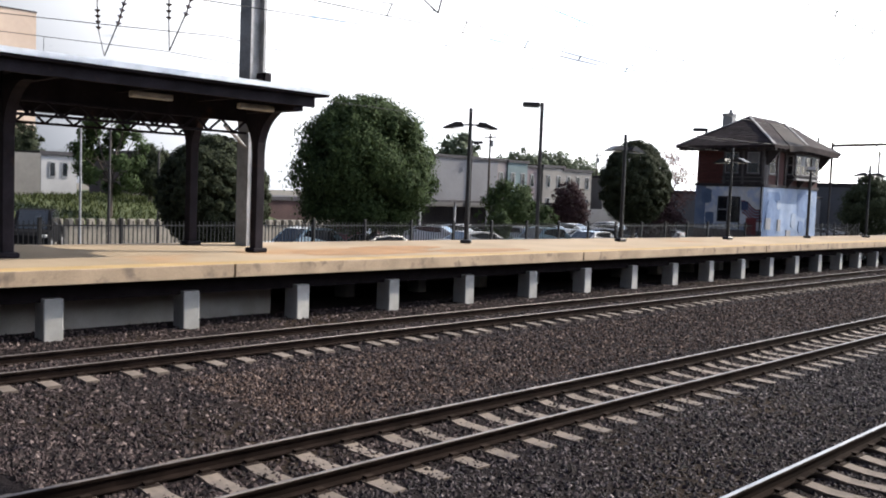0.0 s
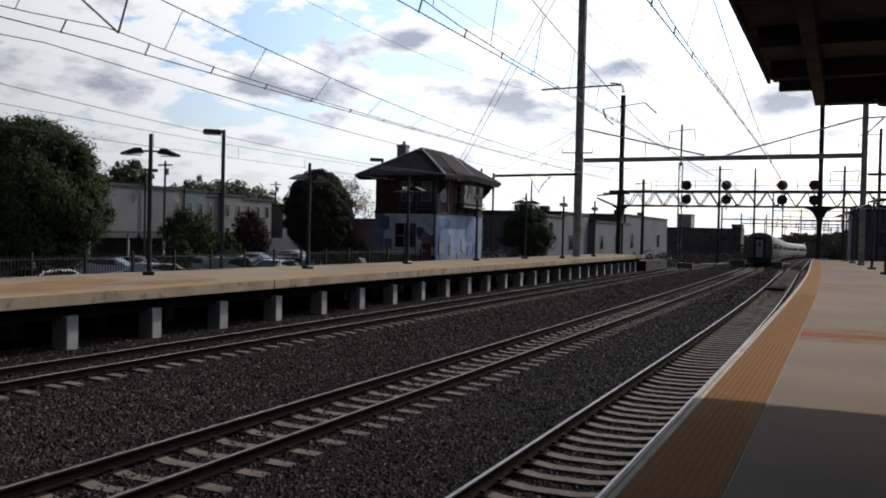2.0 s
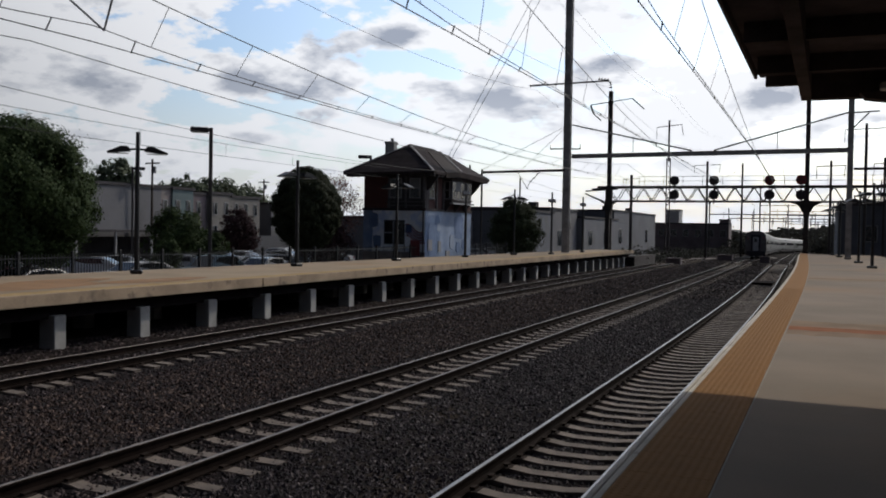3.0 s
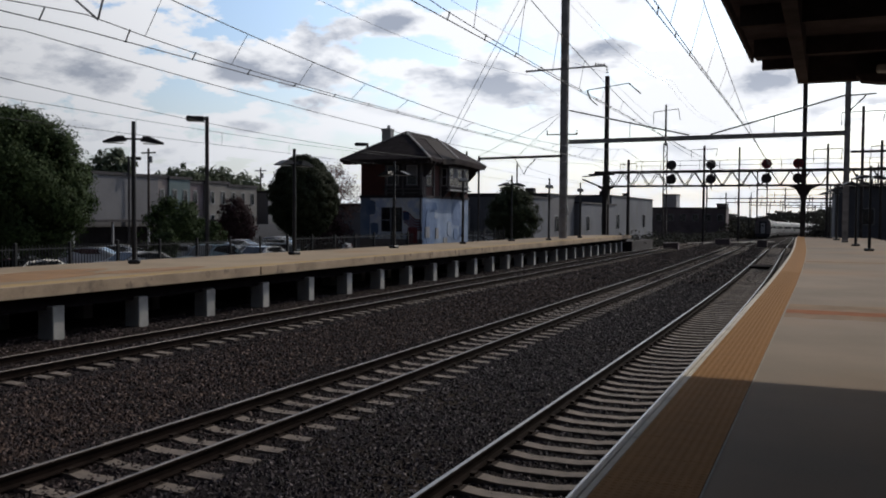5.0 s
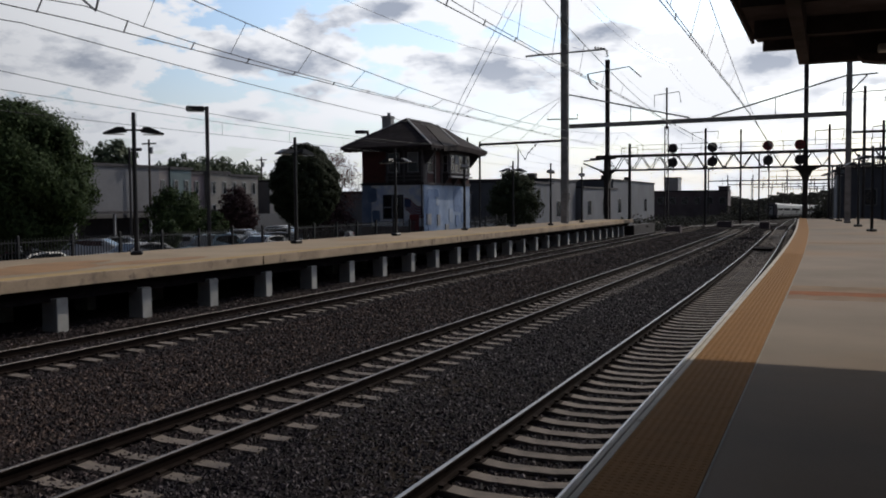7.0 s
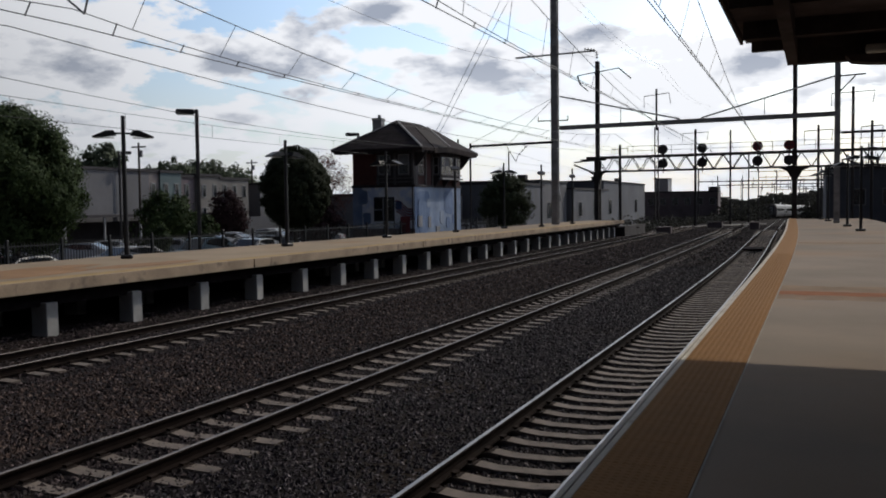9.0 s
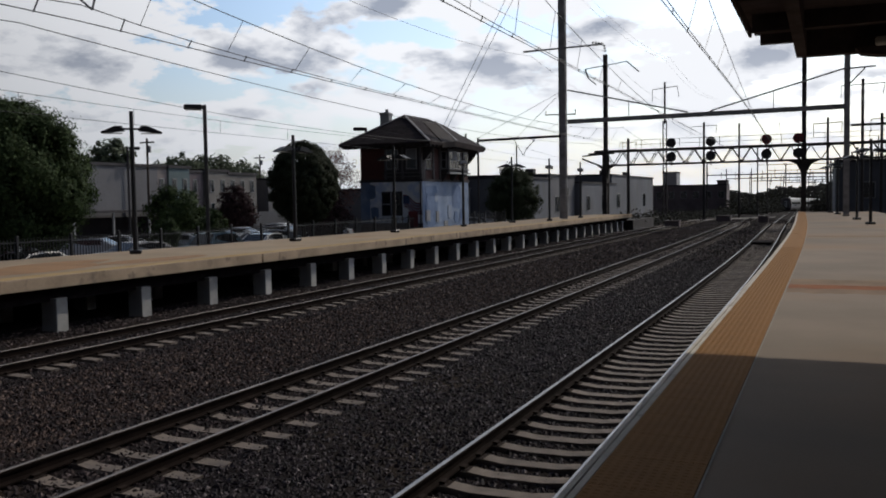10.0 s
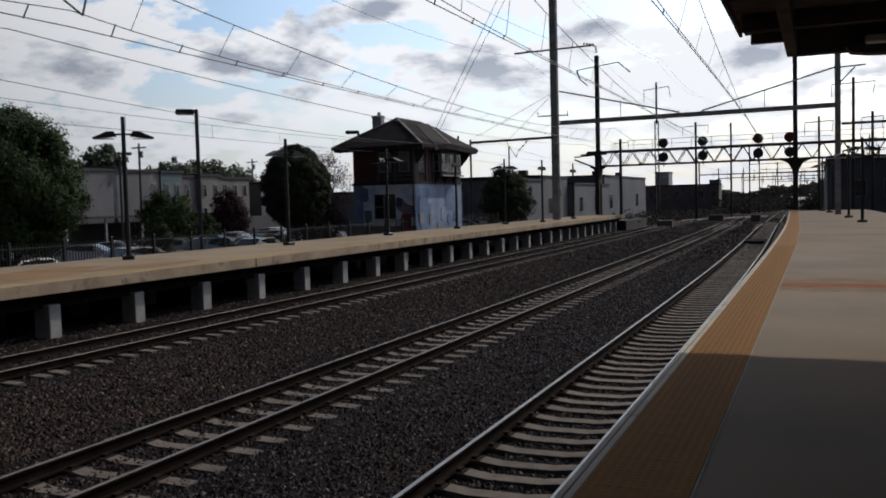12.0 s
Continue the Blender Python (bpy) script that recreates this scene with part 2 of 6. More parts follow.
# Iron of the far canopy, darkened to keep its shade despite bounced light.
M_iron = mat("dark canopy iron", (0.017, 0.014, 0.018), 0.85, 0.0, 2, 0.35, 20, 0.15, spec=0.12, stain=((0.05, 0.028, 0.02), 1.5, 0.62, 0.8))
# Near-black: the shade under the platforms is put into this colour.
M_dim = mat("near-black rubber and under-platform shade", (0.014, 0.011, 0.012), 0.95, spec=0.02)
# Lighter copies of the canopy colours, since little bounce reaches the near underside.
M_soffit2 = mat("brown near-canopy soffit, lightened for weak bounce", (0.11, 0.092, 0.098), 0.95, 0.0, 2, 0.3, 20, 0.1, spec=0.08)
M_iron2 = mat("brown near-canopy steel, lightened for weak bounce", (0.085, 0.068, 0.068), 0.85, 0.0, 2, 0.35, 20, 0.15, spec=0.12, stain=((0.10, 0.05, 0.035), 1.5, 0.6, 0.8))
# The far canopy's underside shade is put into this soffit colour.
M_soffit = mat("far canopy soffit, underside shade in its colour", (0.018, 0.015, 0.018), 0.95, 0.0, 2, 0.3, 20, 0.1, spec=0.08)
M_roofmetal = mat("grey roof edge flashing", (0.5, 0.52, 0.56), 0.45, 0.4, 3, 0.15, 30, 0.05)
M_galv = mat("galvanised steel pole", (0.30, 0.295, 0.30), 0.55, 0.35, 2, 0.3, 25, 0.1, stain=((0.11, 0.085, 0.07), 0.9, 0.6, 0.8))
M_bronze = mat("dark bronze lamp paint", (0.05, 0.045, 0.045), 0.7, 0.1, 2, 0.25, 20, 0.05)
M_lattice = mat("weathered dark steel", (0.035, 0.03, 0.029), 0.75, 0.1, 2, 0.3, 20, 0.1)
M_wire = mat("copper wire, dark", (0.03, 0.03, 0.032), 0.6, 0.3)
M_porc = mat("brown insulator glaze", (0.035, 0.02, 0.016), 0.3)
M_asphalt = mat("parking lot asphalt", (0.14, 0.14, 0.148), 0.92, scale=0.3, vary=0.25, fine=30, bump=0.3)
M_earth = mat("dry earth and gravel", (0.11, 0.095, 0.075), 0.95, scale=0.2, vary=0.35, fine=8, bump=0.4, dist=0.05)
M_wood2 = island_mat("far woods", (0.035, 0.036, 0.032), (0.068, 0.068, 0.058), 0.9, 0.05, 0.2)
M_grass = island_mat("grass blades", (0.02, 0.032, 0.010), (0.075, 0.085, 0.03), 0.8, 0.2, 0.25)
M_turf = mat("turf", (0.055, 0.07, 0.024), 0.95, scale=0.6, vary=0.4, fine=12, bump=0.6, dist=0.05)
M_leaf = island_mat("dark green leaves", (0.026, 0.040, 0.016), (0.054, 0.078, 0.028), 0.75, 0.1, 0.2)
M_leaf2 = island_mat("clipped green leaves", (0.022, 0.027, 0.016), (0.044, 0.052, 0.027), 0.75, 0.1, 0.12)
M_leaf5 = island_mat("dark maroon leaves", (0.03, 0.016, 0.018), (0.06, 0.035, 0.035), 0.75, 0.1, 0.15)
M_leaf6 = island_mat("dull green leaves", (0.03, 0.038, 0.022), (0.058, 0.07, 0.036), 0.75, 0.1, 0.15)
M_leaf3 = island_mat("reddish leaves", (0.075, 0.035, 0.03), (0.17, 0.09, 0.075), 0.6, 0.3, 0.25)
M_leaf4 = island_mat("far tree leaves", (0.05, 0.065, 0.04), (0.10, 0.12, 0.07), 0.7, 0.2, 0.2)
M_bark = mat("bark", (0.07, 0.055, 0.045), 0.95, scale=6, vary=0.4, fine=30, bump=0.6)
M_brick = mat("old red brick", (0.15, 0.056, 0.05), 0.9, scale=1.5, vary=0.3, fine=14, bump=0.3, rand=0.3)
M_mortar = mat("dark red brick wall", (0.07, 0.034, 0.034), 0.95, scale=0.8, vary=0.3, fine=12, bump=0.3)
M_brickdk = mat("dark brick", (0.15, 0.122, 0.128), 0.92, scale=0.4, vary=0.3, fine=6, bump=0.2)
# Colour of the dark ramp, and of shade painted on the carport wall.
M_nearblack = mat("near-black brick for ramp and wall shade", (0.035, 0.03, 0.032), 0.95, scale=0.6, vary=0.35, fine=6, bump=0.2)
M_brown = mat("brown brick", (0.055, 0.032, 0.03), 0.95, scale=0.8, vary=0.3, fine=6, bump=0.2)
M_mural = mat("pale blue mural paint", (0.21, 0.27, 0.39), 0.9, scale=0.6, vary=0.25, fine=3, bump=0.1, tint=(0.27, 0.33, 0.44), stain=((0.15, 0.21, 0.35), 0.7, 0.48, 0.7))
M_mural2 = mat("deeper blue mural paint", (0.155, 0.215, 0.345), 0.9, scale=1.2, vary=0.25, fine=10, bump=0.1)
# Paler than the track-side mural, to make up for shade on the end wall.
M_mural4 = mat("off-white mural ground, lightened against shade", (0.76, 0.79, 0.85), 0.9, scale=0.9, vary=0.2, fine=8, bump=0.1, stain=((0.45, 0.53, 0.70), 1.1, 0.52, 0.62))
M_mural3 = mat("white mural paint", (0.29, 0.34, 0.43), 0.9, scale=1.5, vary=0.15, fine=10, bump=0.1)
M_mural5 = mat("dark blue mural paint", (0.06, 0.08, 0.16), 0.9, scale=2)
M_red = mat("red paint", (0.20, 0.05, 0.055), 0.8, scale=2, vary=0.2, fine=10, bump=0.1)
M_slate2 = mat("dark brown bay shingles", (0.020, 0.0125, 0.011), 0.9, scale=2.0, vary=0.3, fine=9, bump=0.4)
M_slate = mat("brown slate roofing", (0.042, 0.032, 0.034), 0.92, spec=0.12, scale=2.0, vary=0.3, fine=9, bump=0.4, rand=0.35)
M_ridge = mat("pale ridge flashing", (0.30, 0.29, 0.29), 0.7)
M_wood = mat("weathered painted wood", (0.045, 0.041, 0.046), 0.85, scale=2, vary=0.3, fine=20, bump=0.2)
M_trim = mat("pale window trim", (0.27, 0.27, 0.28), 0.8, scale=2, vary=0.2)
M_trimdk = mat("grey peeling trim paint", (0.10, 0.095, 0.10), 0.85, scale=3, vary=0.3)
M_palepane = mat("pale upper window pane", (0.16, 0.165, 0.18), 0.8, scale=2, vary=0.15)
M_house = mat("grey stucco", (0.135, 0.133, 0.142), 0.92, scale=0.3, vary=0.12, fine=3, bump=0.1)
M_house2 = mat("warm white siding", (0.165, 0.155, 0.145), 0.9, scale=0.5, vary=0.14, fine=4, bump=0.1)
M_slateblue = mat("dark blue grey cladding", (0.10, 0.105, 0.122), 0.9, scale=0.2, vary=0.25, fine=2, bump=0.1)
M_white2 = mat("white painted render", (0.33, 0.325, 0.33), 0.9, scale=0.8, vary=0.12)
M_white3 = mat("dull white wall paint", (0.34, 0.34, 0.35), 0.9, scale=0.4, vary=0.1)
M_pink = mat("faded pink paint", (0.19, 0.165, 0.16), 0.9, scale=0.6, vary=0.15)
M_teal = mat("faded teal paint", (0.105, 0.14, 0.148), 0.9, scale=0.6, vary=0.15)
M_ware = mat("warehouse wall, off white", (0.125, 0.13, 0.148), 0.92, scale=0.15, vary=0.15, fine=2, bump=0.1, stain=((0.10, 0.10, 0.10), 0.25, 0.55, 0.75))
M_tan = mat("tan tower concrete", (0.46, 0.36, 0.29), 0.9, scale=0.1, vary=0.1, fine=1, bump=0.05)
M_glassdk = mat("dark window glass", (0.015, 0.018, 0.022), 0.12, 0.0, 2, 0.2, 10, 0.0, spec=0.6)
M_tyre = mat("tyre rubber", (0.015, 0.015, 0.015), 0.9)
M_rim = mat("alloy rim", (0.35, 0.35, 0.36), 0.4, 0.8)
M_steel = mat("corrugated stainless steel", (0.075, 0.078, 0.086), 0.45, 0.75, 1.2, 0.15, 8, 0.05)
M_trainend = mat("dull car end steel", (0.19, 0.17, 0.17), 0.6, 0.2, 2, 0.25, 10, 0.1)
M_door = mat("pale door paint", (0.45, 0.45, 0.46), 0.6)
M_signal = mat("matt black signal target", (0.04, 0.037, 0.042), 0.7)
M_redpl = mat("dull red target paint", (0.2, 0.03, 0.035), 0.7)
M_tile = mat("beige split block", (0.25, 0.225, 0.19), 0.92, scale=2, vary=0.2, fine=10, bump=0.3, rand=0.25)


def glow(name, col, s):
    m = bpy.data.materials.new(name)
    m.use_nodes = True
    b = m.node_tree.nodes["Principled BSDF"]
    b.inputs["Base Color"].default_value = (*col, 1)
    b.inputs["Emission Color"].default_value = (*col, 1)
    b.inputs["Emission Strength"].default_value = s
    return m


M_tail = glow("red tail lamp", (0.35, 0.03, 0.03), 0.03)
M_lampglass = mat("lamp lens", (0.55, 0.55, 0.52), 0.25)
M_tube = mat("unlit tube lamp housing", (0.42, 0.41, 0.38), 0.5)


def paint(name, c):
    m = bpy.data.materials.new(name)
    m.use_nodes = True
    b = m.node_tree.nodes["Principled BSDF"]
    b.inputs["Base Color"].default_value = (*c, 1)
    b.inputs["Roughness"].default_value, b.inputs["Coat Weight"].default_value = 0.35, 0.6
    return m


CARS = [paint("silver car paint", (0.42, 0.43, 0.45)), paint("dark car paint", (0.03, 0.032, 0.04)), paint("blue grey car paint", (0.12, 0.19, 0.22)),
        paint("white car paint", (0.7, 0.7, 0.7)), paint("maroon car paint", (0.14, 0.03, 0.04))]


# ---------------------------------------------------------------- mesh helpers
def part(name, bm, material, parent=None, label="", at=None):
    me = bpy.data.meshes.new(name)
    bm.to_mesh(me)
    bm.free()
    me.materials.append(material)
    ob = new(name, me)
    if parent:
        ob.parent = parent
    if at is not None:
        ob.matrix_basis = at
    if label:
        ob["label"] = label
    return ob


def thing(name, label, category, at=None, group="", kind=""):
    ob = new(name)
    ob.empty_display_size = 0.2
    if at is not None:
        ob.matrix_basis = at
    return tagged(ob, label, category, group, kind)


def box(bm, x0, x1, y0, y1, z0, z1, bev=0.0):
    r = bmesh.ops.create_cube(bm, size=1)
    bmesh.ops.transform(bm, matrix=Matrix.Translation(((x0 + x1) / 2, (y0 + y1) / 2, (z0 + z1) / 2)) @ Matrix.Diagonal((abs(x1 - x0), abs(y1 - y0), abs(z1 - z0), 1)), verts=r["verts"])
    if bev:
        es = list({e for v in r["verts"] for e in v.link_edges})
        bmesh.ops.bevel(bm, geom=es, offset=bev, segments=1, affect="EDGES")
    return bm


def boxes(*specs, bev=0.0):
    bm = bmesh.new()
    for s in specs:
        box(bm, *s, bev=bev)
    return bm


def rod(bm, a, b, r0, r1=None, n=8):
    a, b = Vector(a), Vector(b)
    d = b - a
    m = Matrix.Translation((a + b) / 2) @ d.to_track_quat("Z", "Y").to_matrix().to_4x4()
    bmesh.ops.create_cone(bm, cap_ends=True, segments=n, radius1=r0, radius2=r0 if r1 is None else r1, depth=d.length, matrix=m)
    return bm


def rods(*specs, n=8):
    bm = bmesh.new()
    for s in specs:
        rod(bm, *s, n=n)
    return bm


def bar(bm, a, b, w, h):
    """A square bar from a to b."""
    a, b = Vector(a), Vector(b)
    d = b - a
    r = bmesh.ops.create_cube(bm, size=1)
    m = Matrix.Translation((a + b) / 2) @ d.to_track_quat("Y", "Z").to_matrix().to_4x4() @ Matrix.Diagonal((w, d.length, h, 1))
    bmesh.ops.transform(bm, matrix=m, verts=r["verts"])
    return bm


def prism(bm, pts, y0, y1, axis="y"):
    """A closed outline swept along one axis. pts are (x, z) for axis y, (y, z) for axis x, (x, y) for axis z."""
    def p(a, b, c):
        return {"y": (a, c, b), "x": (c, a, b), "z": (a, b, c)}[axis]
    lo = [bm.verts.new(p(a, b, y0)) for a, b in pts]
    hi = [bm.verts.new(p(a, b, y1)) for a, b in pts]
    k = len(pts)
    bm.faces.new(lo); bm.faces.new(hi[::-1])
    for i in range(k):
        bm.faces.new((lo[i], hi[i], hi[(i + 1) % k], lo[(i + 1) % k]))
    bmesh.ops.recalc_face_normals(bm, faces=bm.faces)
    return bm


def sweep(bm, profile, ys, shift, closed=True):
    """Sweeps an (x, z) outline along y; shift(y) moves it sideways."""
    rings = [[bm.verts.new((x + shift(y), y, z - drop(y))) for x, z in profile] for y in ys]
    k = len(profile)
    for a, b in zip(rings, rings[1:]):
        for i in range(k if closed else k - 1):
            bm.faces.new((a[i], a[(i + 1) % k], b[(i + 1) % k], b[i]))
    if closed:
        bm.faces.new(rings[0]); bm.faces.new(rings[-1][::-1])
    bmesh.ops.recalc_face_normals(bm, faces=bm.faces)
    return bm


def raw(name, verts, faces, material, parent=None):
    me = bpy.data.meshes.new(name)
    me.from_pydata(verts, [], faces)
    me.materials.append(material)
    ob = new(name, me)
    if parent:
        ob.parent = parent
    return ob


# ---------------------------------------------------------------- plan
DECK = 1.34


def right_turn(y):
    """Far along, the line swings to the right on a wide curve."""
    return max(0.0, y - 230) ** 2 / 1500


def drop(y):
    """Past the platforms the line falls away from a low crest."""
    return 0.0115 * max(0.0, min(y, 95) - 75) ** 2 / 40 + 0.0115 * max(0.0, min(y, 560) - 95)


def bend(y):
    """The near track and platform turn gently to the left past y = 20."""
    if y < 20:
        return 0.0
    if y < 62:
        return -0.0243 * (y - 20) ** 2 / 84
    return -0.5103 - 0.0243 * (y - 62) + right_turn(y)


def bend_mid(y):
    """The middle track turns a little later and less."""
    if y < 22:
        return 0.0
    if y < 80:
        return -0.019 * (y - 22) ** 2 / 116
    if y < 110:
        return -0.551 - 0.019 * (y - 80) - 0.015 * (y - 80) ** 2 / 60
    return -1.346 - 0.034 * (y - 110) + right_turn(y)


def bend_far(y):
    return 0.0 if y < 55 else -0.024 * (y - 55) ** 2 / (y - 55 + 60) + right_turn(y)


def stepped(a, b, s):
    n = max(1, round((b - a) / s))
    return [a + (b - a) * i / n for i in range(n + 1)]


# ground
ground = part("ground", sweep(bmesh.new(), [(-2500, -0.9), (-2500, -0.32), (2500, -0.32), (2500, -0.9)], [-800] + stepped(75, 560, 15) + [2600], lambda y: 0.0), M_earth)
tagged(ground, "dry brown earth and gravel reaching the horizon", "ground", kind="structure")
lot = part("pavement", boxes((-62, -25.6, 5, 130, -0.318, -0.24)), M_asphalt)
tagged(lot, "worn grey asphalt parking lot behind the platform", "parking lot", kind="structure")

bm = bmesh.new()
prof = [(-25.4, -0.5), (-25.4, -0.1), (-17.6, -0.08), (-16.7, -0.1), (-16.3, -0.17), (-15.98, -0.2), (-15.6, -0.168), (-14.7, -0.168), (-14.36, -0.226), (-13.8, -0.235), (-12.4, -0.25), (-10.4, -0.25), (-9.3, -0.2), (-8.75, -0.2), (-8.5, -0.225), (-7.55, -0.225), (-7.3, -0.2), (-6.7, -0.21), (-5.7, -0.26), (-4.9, -0.19), (-4.16, -0.165), (-4.04, -0.245), (-2.2, -0.245), (-1.0, -0.25), (-1.0, -0.5)]
sweep(bm, prof, stepped(-40, 400, 4), lambda y: bend(y))
ballast = part("ballast_bed", bm, M_ballast)
tagged(ballast, "dark grey crushed stone track ballast, brown in places", "ballast", kind="structure")

# loose stones on the bed
rng = np.random.default_rng(4)


def bed_z(x):
    xs = [p[0] for p in prof[1:-1]]
    zs = [p[1] for p in prof[1:-1]]
    return np.interp(x, xs, zs)


def stones(n, x0, x1, y0, y1, smin, smax, power):
    x = rng.uniform(x0, x1, n)
    y = y0 + (y1 - y0) * rng.uniform(0, 1, n) ** power
    s = rng.uniform(smin, smax, n)
    z = bed_z(x) + s * 0.1 - np.array([drop(v) for v in y])
    x = x + np.array([bend(v) for v in y])
    base = np.array([(1, 0, 0), (0, 1, 0), (-1, 0, 0), (0, -1, 0), (0, 0, 1), (0, 0, -1)], float)
    v = base[None] * rng.uniform(0.5, 1.1, (n, 6, 1)) + rng.uniform(-0.25, 0.25, (n, 6, 3))
    v[:, :, 2] *= 0.75
    a = rng.uniform(0, 6.283, n)
    c, d = np.cos(a), np.sin(a)
    vx = v[:, :, 0] * c[:, None] - v[:, :, 1] * d[:, None]
    vy = v[:, :, 0] * d[:, None] + v[:, :, 1] * c[:, None]
    v = np.stack([vx, vy, v[:, :, 2]], 2) * s[:, None, None] + np.stack([x, y, z], 1)[:, None, :]
    f = np.array([(0, 1, 4), (1, 2, 4), (2, 3, 4), (3, 0, 4), (1, 0, 5), (2, 1, 5), (3, 2, 5), (0, 3, 5)])
    return v.reshape(-1, 3), (f[None] + 6 * np.arange(n)[:, None, None]).reshape(-1, 3)


def stone_field(name, label, m, *args):
    v, f = stones(*args)
    ob = raw(name, v.tolist(), f.tolist(), m)
    return tagged(ob, label, "ballast", kind="stuff")


stone_field("loose_ballast", "loose grey crushed stones between the near tracks", M_stone, 62000, -7.0, -1.6, 1.5, 48, 0.026, 0.052, 1.7)
stone_field("loose_ballast", "loose grey brown crushed stones between the far tracks", M_stone2, 95000, -18.4, -7.0, 4, 100, 0.03, 0.062, 1.6)
stone_field("loose_ballast", "dusty brown crushed stones between the far tracks", M_stone3, 26000, -13.4, -9.6, 8, 95, 0.03, 0.064, 1.5)
stone_field("loose_ballast", "loose grey stones far along the tracks", M_stone2, 26000, -18.0, -1.8, 46, 150, 0.05, 0.11, 1.2)


# tracks
def rail_profile(cx):
    return [(cx - 0.07, -0.172), (cx + 0.07, -0.172), (cx + 0.07, -0.155), (cx + 0.012, -0.135), (cx + 0.012, -0.045), (cx + 0.036, -0.035),
            (cx + 0.036, -0.006), (cx - 0.036, -0.006), (cx - 0.036, -0.035), (cx - 0.012, -0.045), (cx - 0.012, -0.135), (cx - 0.07, -0.155)]


def head_profile(cx):
    return [(cx - 0.03, -0.006), (cx + 0.022, -0.006), (cx + 0.018, 0.0), (cx - 0.026, 0.0)]


def tie_mesh(c0, c1):
    """A concrete tie with raised rail seats, a lower waist and clip shoulders."""
    bm = bmesh.new()
    mid, half = (c0 + c1) / 2, 1.25
    top = [(mid - half, -0.20), (mid - half, -0.185), (c0 - 0.16, -0.173), (c0 + 0.16, -0.173), (mid - 0.32, -0.205), (mid + 0.32, -0.205), (c1 - 0.16, -0.173), (c1 + 0.16, -0.173), (mid + half, -0.185), (mid + half, -0.20)]
    lo = [bm.verts.new((x, -0.115 - 0.0, z)) for x, z in top]
    hi = [bm.verts.new((x, 0.115, z)) for x, z in top]
    lob = [bm.verts.new((x, -0.14, -0.42)) for x, z in top]
    hib = [bm.verts.new((x, 0.14, -0.42)) for x, z in top]
    for i in range(len(top) - 1):
        bm.faces.new((lo[i], lo[i + 1], hi[i + 1], hi[i]))
        bm.faces.new((lob[i], lob[i + 1], lo[i + 1], lo[i]))
        bm.faces.new((hi[i], hi[i + 1], hib[i + 1], hib[i]))
    bm.faces.new((lob[0], lo[0], hi[0], hib[0])); bm.faces.new((lo[-1], lob[-1], hib[-1], hi[-1]))
    plain_faces = set(bm.faces)
    for c in (c0, c1):
        box(bm, c - 0.17, c + 0.17, -0.1, 0.1, -0.178, -0.166)
        for s in (-1, 1):
            box(bm, c + s * 0.085 - 0.035, c + s * 0.085 + 0.035, -0.06, 0.06, -0.175, -0.135)
    bmesh.ops.recalc_face_normals(bm, faces=bm.faces)
    for fc_ in bm.faces:
        fc_.material_index = 0 if fc_ in plain_faces else 1
    me = bpy.data.meshes.new("tie")
    bm.to_mesh(me)
    bm.free()
    me.materials.append(M_tie)
    me.materials.append(M_clip)
    return me


def track(label, c0, c1, shift, y_end, tie0, tie_step, tie_n, head):
    t = thing("railway_track", label, "railway track", group="railway tracks", kind="structure")
    ys = stepped(-30, y_end, 4)
    for c in (c0, c1):
        r = part("rail", sweep(bmesh.new(), rail_profile(c), ys, shift), M_rust, t, "rusty brown rail web")
        part("rail_head", sweep(bmesh.new(), head_profile(c), ys, shift), head, r, "worn rail head")
    me = tie_mesh(c0, c1)
    for i in range(tie_n):
        y = tie0 + tie_step * i
        o = new("tie", me)
        o.parent = t
        o.matrix_basis = pose(shift(y), y, random.uniform(-0.004, 0.004), 0, 0, math.degrees(math.atan(-(shift(y + 0.5) - shift(y - 0.5)))) + random.uniform(-0.6, 0.6))
    return t


track("straight concrete-tied track beside the far platform", -15.84, -14.44, bend_far, 420, 0.04, 0.615, 190, M_raildull)
track("concrete-tied middle track on which the train runs", -8.66, -7.34, bend_mid, 700, 0.241, 0.6724, 160, M_raildull)
track("concrete-tied track curving along the near platform", -4.03, -2.5, bend, 420, 0.377, 0.583, 180, M_railtop)


# ---------------------------------------------------------------- near platform, on which the camera stands
near = thing("platform_near", "concrete high-level platform with yellow tactile edge, partly shaded", "platform", kind="structure")
ys = stepped(-14, 92, 2)
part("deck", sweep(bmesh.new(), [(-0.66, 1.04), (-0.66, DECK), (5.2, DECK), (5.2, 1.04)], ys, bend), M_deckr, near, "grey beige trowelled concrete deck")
part("edge_beam", sweep(bmesh.new(), [(-1.385, 1.02), (-1.385, DECK - 0.012), (-0.66, DECK - 0.012), (-0.66, 1.02)], ys, bend), M_face, near)
part("nosing", sweep(bmesh.new(), [(-1.39, 1.25), (-1.39, DECK - 0.004), (-1.378, DECK + 0.004), (-1.345, DECK + 0.004), (-1.345, 1.25)], ys, bend), M_white, near, "off-white platform edge nosing")
part("nosing_strip", sweep(bmesh.new(), [(-1.334, 1.25), (-1.334, DECK + 0.003), (-1.292, DECK + 0.003), (-1.292, 1.25)], ys, bend), M_white, near, "worn pale strip beside the yellow tiles")
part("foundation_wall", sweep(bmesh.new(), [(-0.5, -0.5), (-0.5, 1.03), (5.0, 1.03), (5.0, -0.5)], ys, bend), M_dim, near)
